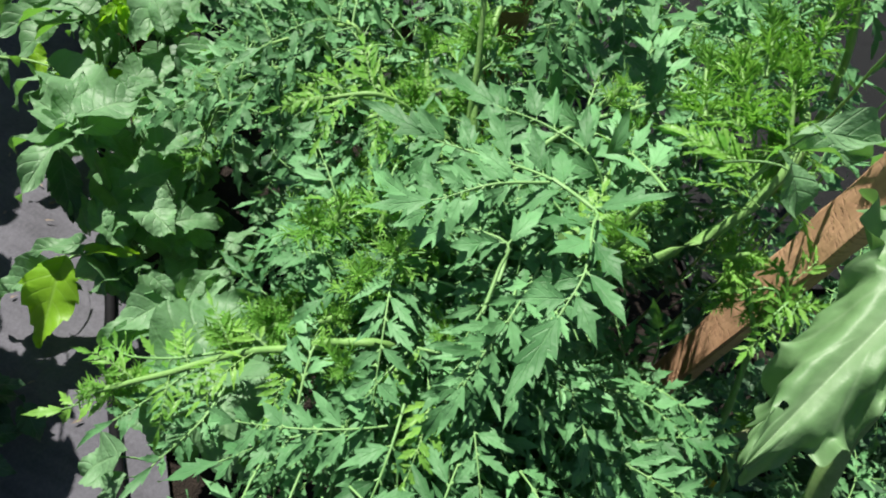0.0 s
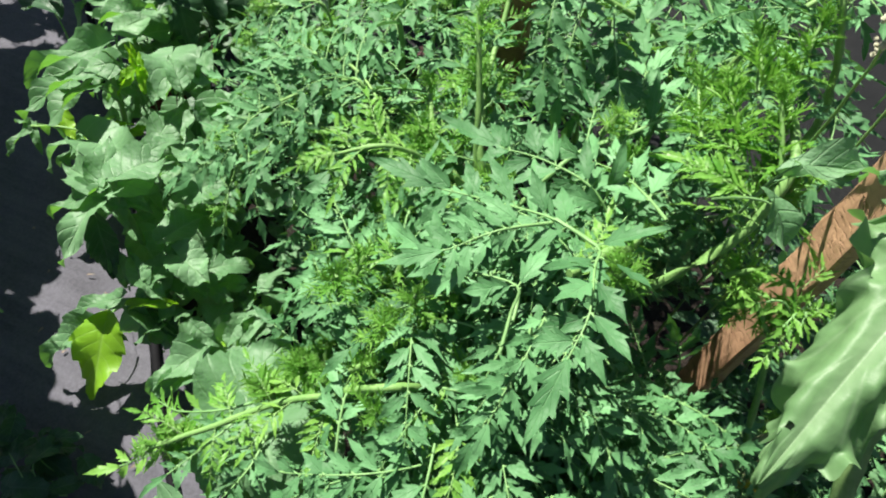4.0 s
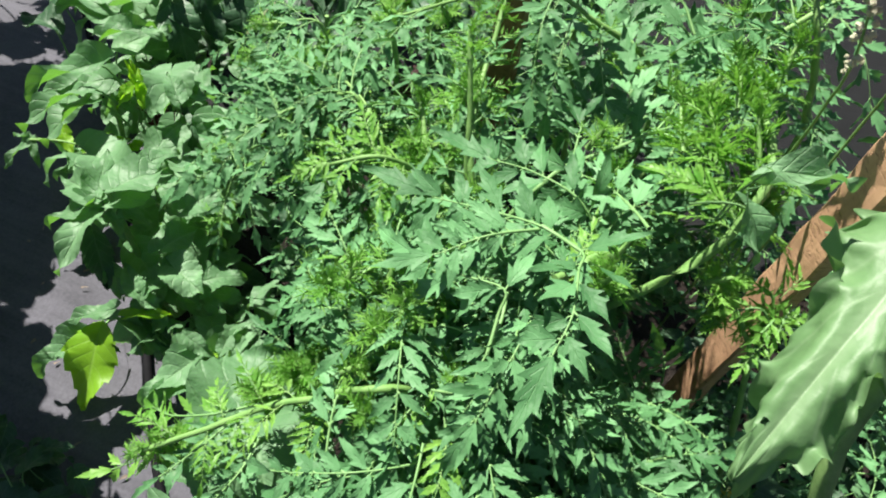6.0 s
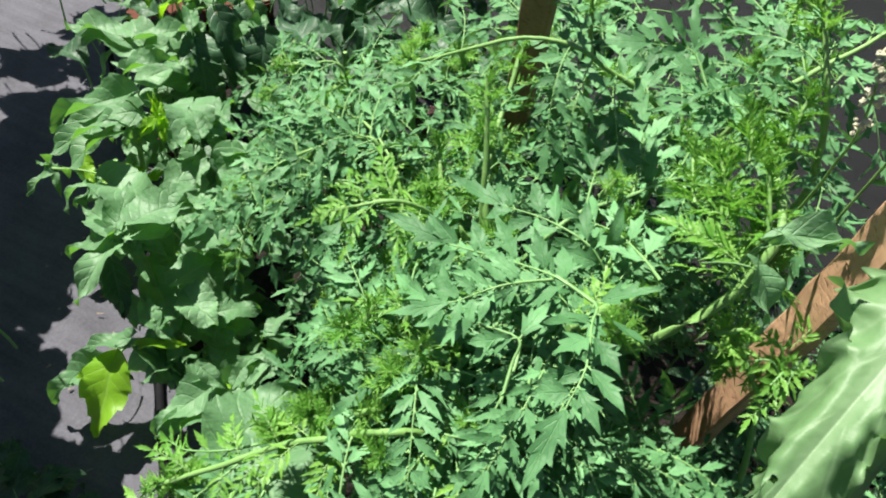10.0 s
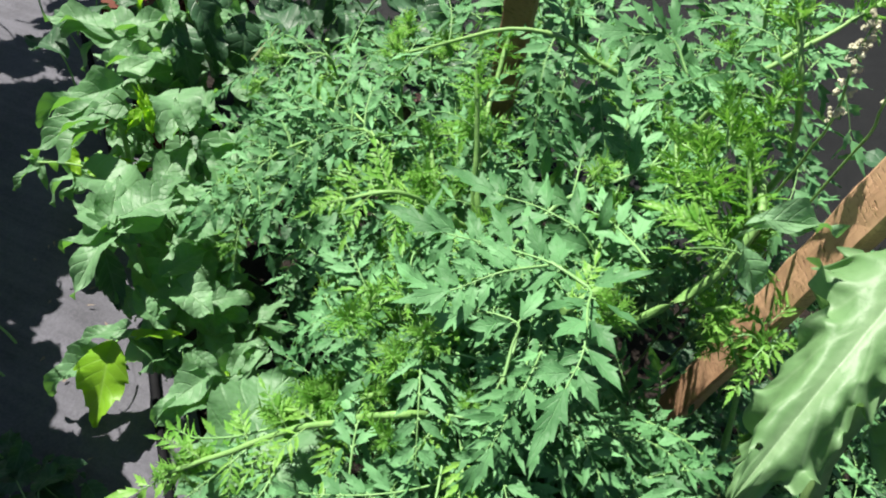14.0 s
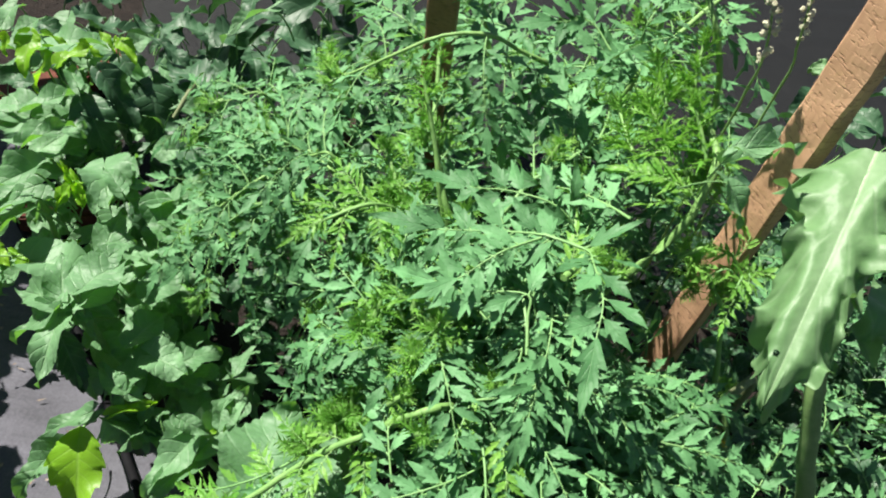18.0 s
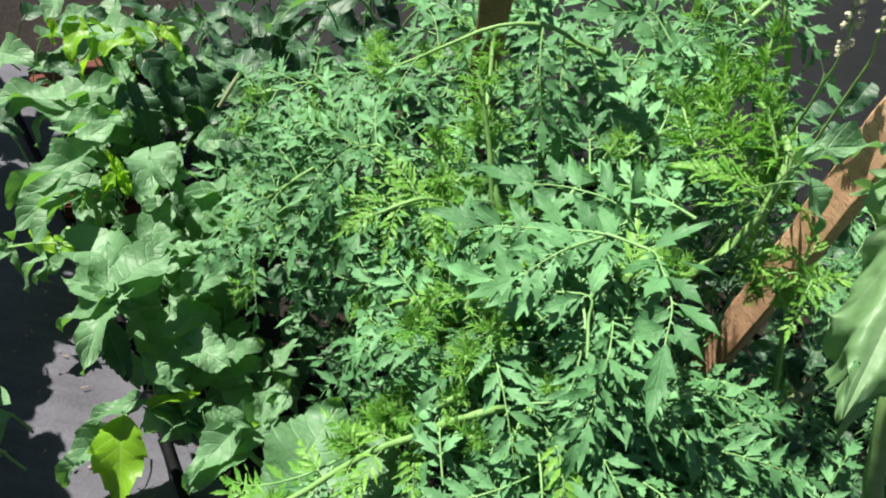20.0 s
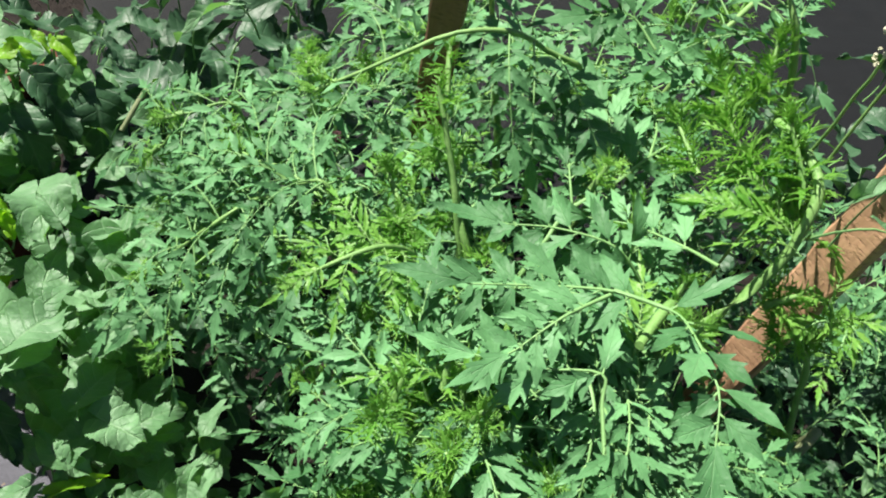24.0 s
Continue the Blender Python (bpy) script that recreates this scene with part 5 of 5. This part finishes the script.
big(p6, (-0.857, 0.751, 0.280), (-0.894, 0.755, 0.270), 0.5, 0, 5, BROAD)
big(p6, (-0.712, 0.782, 0.300), (-0.678, 0.826, 0.310), 0.6, 0, 0, LIME_BACKLIT)
child("stem", stem_mesh([(-0.849, 0.750, 0.280), (-0.786, 0.768, 0.290), (-0.726, 0.796, 0.280)], 0.0022, 0.0018, 0, 8, 6)[0], Matrix.Identity(4), p6)
scatter_broad(p1, 21, 45, -0.86, -0.55, 0.80, 1.15, 0.10, 0.36, (0.05, 0.09))
scatter_broad(p2, 22, 44, -0.62, -0.42, 0.62, 0.92, 0.12, 0.34, (0.05, 0.09))
scatter_broad(p2, 41, 20, -0.56, -0.38, 0.72, 0.94, 0.34, 0.46, (0.05, 0.08))
scatter_broad(p3, 23, 16, -0.46, -0.28, 0.62, 0.78, 0.06, 0.26, (0.04, 0.08))
scatter_broad(p3, 62, 30, -0.46, -0.27, 0.49, 0.66, 0.14, 0.31, (0.030, 0.060))
scatter_broad(p3, 61, 34, -0.44, -0.18, 0.68, 0.97, 0.05, 0.24, (0.05, 0.09), SHADED)
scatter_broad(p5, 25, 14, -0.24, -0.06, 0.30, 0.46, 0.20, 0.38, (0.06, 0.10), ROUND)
scatter_broad(p7, 27, 60, -1.15, -0.62, 1.10, 1.75, 0.12, 0.42, (0.06, 0.11), SHADED)
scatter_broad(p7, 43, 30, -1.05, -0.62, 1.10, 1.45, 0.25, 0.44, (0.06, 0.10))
scatter_broad(p8, 28, 150, -0.65, 0.05, 1.08, 1.9, 0.10, 0.50, (0.07, 0.13), SHADED)
child("cut_stem", stem_mesh([(-0.515, 1.003, 0.500), (-0.503, 1.033, 0.525), (-0.492, 1.064, 0.540)], 0.004, 0.005, 0, 8, 8, [M_DEAD])[0], Matrix.Identity(4), p8, "pale cut stem")

# unseen plants beyond the path, placed to cast shade on its fabric
def shade_leaves(plant, seed, count, x0, x1, y0, y1, over, z0, z1):
    """Large unseen leaves set towards the sun from ground where over(x, y) holds, to shade it."""
    rng = random.Random(seed)
    while count:
        x, y, z = rng.uniform(x0, x1), rng.uniform(y0, y1), rng.uniform(z0, z1)
        s = rng.uniform(0.09, 0.14)
        if not over(x + 0.02, y + 0.02):
            continue
        p = Vector((x, y, 0)) + SUN_DIR * (z / SUN_DIR.z)
        yaw = rng.uniform(0, 2 * math.pi)
        h = Vector((math.sin(yaw) * s, math.cos(yaw) * s, rng.uniform(-0.3, 0.2) * s)) * 0.5
        child("leaf", rng.choice(BROAD), aim(p - h, p + h, rng.uniform(-20, 20), 1.0), plant)
        count -= 1


p10 = leafy((-1.10, 0.62, 0.024), "unseen tall broad-leaved plant, placed to shade the weed fabric", "leafy plant")
stalks(p10, (-1.12, 0.60, 0.72), 0.007)
shade_leaves(p10, 31, 210, -1.24, -0.66, 0.46, 1.12, lambda x, y: x < -0.69 - 0.42 * (y - 0.5), 0.52, 0.88)
shade_leaves(p10, 36, 46, -1.40, -0.93, 1.02, 1.50, lambda x, y: True, 0.52, 0.80)
p12 = leafy((-0.95, 0.38, 0.024), "unseen broad-leaved plant beside the path, placed to shade it", "leafy plant")
stalks(p12, (-0.95, 0.38, 0.55), 0.006)
shade_leaves(p12, 34, 210, -0.95, -0.46, 0.12, 0.47, lambda x, y: y < 0.375 + 1.2 * max(0, -0.58 - x), 0.47, 0.75)
shade_leaves(p12, 35, 50, -0.47, -0.38, 0.02, 0.26, lambda x, y: True, 0.40, 0.60)
p11 = leafy((-0.62, 0.20, 0.024), "low broad-leaved plant in deep shade on weed fabric", "leafy plant")
scatter_broad(p11, 32, 26, -0.62, -0.44, 0.18, 0.30, 0.06, 0.16, (0.05, 0.08), SHADED)


# ---- lettuce gone to seed ----
def lettuce_leaf(seed, ratio, hole):
    """Unit-long wavy leaf with a broad pale midrib; one small hole eaten through it."""
    g = Geo()
    n, c = 120, 32
    rows = []
    for i in range(n + 1):
        s = i / n
        w = ratio / 2 * (1.15 - 0.72 * s) * min(1.0, ((1.002 - s) / 0.22) ** 0.6) * min(1.0, 0.75 + 3.0 * s)
        row = []
        for j in range(-c, c + 1):
            a = j / c
            e = abs(a)
            big_wave = noise.noise(Vector((s * 4.5 + seed * 9, 3.0 if a > 0 else -3.0, e * 0.8)))
            small_wave = noise.noise(Vector((s * 21 + seed * 5, a * 3, 7)))
            lobe = 1 + 0.60 * e * big_wave + 0.40 * e ** 2 * small_wave + 0.24 * e * (math.cos(11.4 * (s - 0.1)) if a > 0 else math.sin(s * 15 + 2.4))
            x = a * w * lobe * (1.22 - 0.30 * s if a > 0 else 1.02)
            y = s + 0.05 * e * e * small_wave
            z = 0.10 * e - 0.16 * e * e + 0.34 * e ** 2 * big_wave + 0.09 * e * noise.noise(Vector((s * 3.2 + seed, a * 1.6, 5))) + 0.16 * e ** 3 * noise.noise(Vector((s * 13 + seed, a * 2, 2))) + 0.003 * noise.noise(Vector((x * 24, y * 24, seed))) + 0.0012 * noise.noise(Vector((x * 62, y * 62, seed))) - 0.24 * s * s
            row.append((Vector((x, y, z)), (0.5 + a / 2, s)))
        rows.append(row)
    g.grid(rows, 0)
    if hole:
        keep = []
        for k, f in enumerate(g.f):
            p = sum((g.v[q] for q in f), Vector()) / 4
            if math.hypot(p.x - 0.030, (p.y - 0.84) * 0.8) > 0.010:
                keep.append(k)
        g.uv = [q for k in keep for q in g.uv[4 * k:4 * k + 4]]
        g.f = [g.f[k] for k in keep]
        g.mi = [g.mi[k] for k in keep]
    rib = [Vector((0, i / 14 * 0.9, -0.016 - 0.24 * (i / 14 * 0.9) ** 2)) for i in range(15)]
    g.tube(rib, [0.020 * (1 - 0.9 * i / 14) + 0.002 for i in range(15)], 8, 1)
    return g.mesh("lettuce_leaf", [M_LETTUCE, M_RIB])


lettuce = thing("lettuce_plant", (0.62, 0.34, 0.0), "bolted lettuce with large pale green wavy leaves", "lettuce")
child("stem", stem_mesh([(0.62, 0.34, 0.0), (0.60, 0.36, 0.35), (0.535, 0.370, 0.56), (0.467, 0.393, 0.72), (0.433, 0.420, 0.82), (0.440, 0.49, 0.95), (0.43, 0.54, 1.03), (0.47, 0.60, 1.06)], 0.013, 0.007, 0.001, 28, 10, [M_PALE])[0], Matrix.Identity(4), lettuce, "pale thick lettuce stalk")
child("leaf", lettuce_leaf(1, 0.40, True), aim((0.405, 0.523, 1.030), (0.293, 0.291, 0.955), 12, 1.0), lettuce, "large pale wavy leaf with a small eaten hole")
child("leaf", lettuce_leaf(2, 0.6, False), aim((0.45, 0.675, 1.03), (0.385, 0.690, 1.03), 0, 1.0), lettuce)
child("leaf", lettuce_leaf(3, 0.6, False), aim((0.52, 0.66, 1.0), (0.62, 0.72, 1.02), 0, 1.0), lettuce)
child("leaf", lettuce_leaf(4, 0.6, False), aim((0.47, 0.48, 0.88), (0.62, 0.42, 0.86), 0, 1.0), lettuce)


# ---- seed spikes ----
def seed_spike(pts, count, seed):
    rng = random.Random(seed)
    sp = thing("seed_stalk", pts[0], "thin dark stalk with cream seed clusters", "seed stalk", "seed stalks by the stake")
    me, run = stem_mesh(pts, 0.0022, 0.0009, 0, 24, 6, [M_STEM])
    child("stalk", me, Matrix.Identity(4), sp)
    for k in range(count):
        g = Geo()
        p = run[int(len(run) * (0.62 + 0.37 * k / count))]
        size = rng.uniform(0.0016, 0.0036)
        rows = []
        for a in range(9):
            row = []
            for q in range(13):
                u = Vector((math.sin(math.pi * a / 8) * math.cos(math.pi * q / 6), math.sin(math.pi * a / 8) * math.sin(math.pi * q / 6), math.cos(math.pi * a / 8)))
                row.append((u * size * (1 + 0.75 * noise.noise(u * 2.6 + Vector((k * 3.1, seed, 0)))), (0, 0)))
            rows.append(row)
        g.grid(rows, 0)
        child("seed_head", g.mesh("seed_head", [M_SEED], False), Matrix.Translation(p + Vector((rng.gauss(0, 0.004), rng.gauss(0, 0.004), rng.gauss(0, 0.003)))), sp)


seed_spike([(0.36, 0.82, 0.0), (0.345, 0.75, 0.5), (0.315, 0.655, 0.95), (0.307, 0.633, 1.035), (0.290, 0.628, 1.10), (0.282, 0.630, 1.15)], 44, 3)
seed_spike([(0.40, 0.84, 0.0), (0.39, 0.76, 0.5), (0.37, 0.70, 0.95), (0.355, 0.685, 1.04), (0.338, 0.668, 1.10), (0.328, 0.665, 1.15)], 28, 4)

# ---- low growth beyond the nearer stake ----
p14 = leafy((0.92, 0.80, 0.0), "low leafy plant in shade beside the stake", "leafy plant", "leafy plants under the stake")
stalks(p14, (0.90, 0.80, 0.28), 0.005)
scatter_broad(p14, 51, 130, 0.46, 1.3, 0.50, 1.25, 0.08, 0.34, (0.05, 0.09), SHADED)
scatter_broad(p14, 53, 170, 0.8, 2.0, 0.75, 2.0, 0.06, 0.45, (0.07, 0.13), SHADED)
scatter_broad(p14, 54, 60, 0.5, 0.95, 0.45, 0.95, 0.10, 0.40, (0.05, 0.09), SHADED)
scatter_broad(p14, 52, 26, 0.60, 1.1, 0.40, 1.0, 0.25, 0.42, (0.04, 0.07))

# ---- small things ----
def brick(at, ang, seed):
    bm = bmesh.new()
    bmesh.ops.create_cube(bm, size=1.0, matrix=Matrix.Diagonal((0.215, 0.102, 0.065, 1)))
    bmesh.ops.bevel(bm, geom=bm.edges[:], offset=0.006, segments=2, affect="EDGES")
    for v in bm.verts:
        v.co += Vector((noise.noise(v.co * 40), noise.noise(v.co * 40 + Vector((3, 0, 0))), 0)) * 0.002
    me = bpy.data.meshes.new("brick")
    bm.to_mesh(me)
    bm.free()
    me.materials.append(M_BRICK)
    ob = new("brick", me)
    ob.matrix_world = pose(at[0], at[1], at[2] + 0.031, 0, 0, ang)
    return tagged(ob, "red clay brick lying on the weed fabric", "brick", "bricks holding the fabric down")


brick((-1.16, 1.52, 0.024), 35, 1)
brick((-1.04, 1.68, 0.024), 60, 2)
brick((-0.86, 1.12, 0.024), 20, 3)


def litter():
    rng = random.Random(77)
    g = Geo()
    for _ in range(50):
        if rng.random() < 0.5:
            s = rng.uniform(0, 1.0)
            p = Vector((-0.60 - 0.3 * s + rng.gauss(0, 0.05), 0.52 + 0.34 * s + rng.gauss(0, 0.05), 0.031))
        else:
            p = Vector((rng.uniform(-0.9, -0.3), rng.uniform(0.3, 1.1), 0.031))
        blade(g, Matrix.Translation(p) @ Euler((rng.uniform(-0.3, 0.3), rng.uniform(-0.4, 0.4), rng.uniform(0, 6.28))).to_matrix().to_4x4(), rng.uniform(0.006, 0.018), rng.uniform(0.003, 0.008), 2, 0.2, 0.2, 0.2, 0.3, rng, 4, 0, 0.7, 0, 1)
    return tagged(new("leaf_litter", g.mesh("leaf_litter", [M_DRY])), "scattered dry plant litter on the weed fabric", "litter", kind="stuff")


litter()
dead = thing("cut_stalk", (0.60, 0.66, 0.0), "pale dry cut stalk leaning under the stake", "stalk")
child("shaft", stem_mesh([(0.60, 0.66, 0.0), (0.56, 0.64, 0.35), (0.511, 0.590, 0.56), (0.394, 0.489, 0.54)], 0.007, 0.006, 0.0006, 16, 8, [M_DEAD])[0], Matrix.Identity(4), dead)
child("flower", shoot_tip(901, 0.02, 7, [M_YELLOW, M_STEM]), Matrix.Translation((0.459, 0.496, 0.52)), tomato_d, "small yellow tomato flower")
child("flower", shoot_tip(900, 0.02, 7, [M_YELLOW, M_STEM]), Matrix.Translation((0.494, 0.53, 0.46)), tomato_d, "small yellow tomato flower")
child("withered_leaf", broad_mesh(910, 0.8, 6, 0.3, 0.4, 0.9, 0.9, M_PLUM), aim((-0.16, 0.93, 0.62), (-0.19, 0.90, 0.56), 40, 1.1), tomato_b, "dark purple withered leaf")
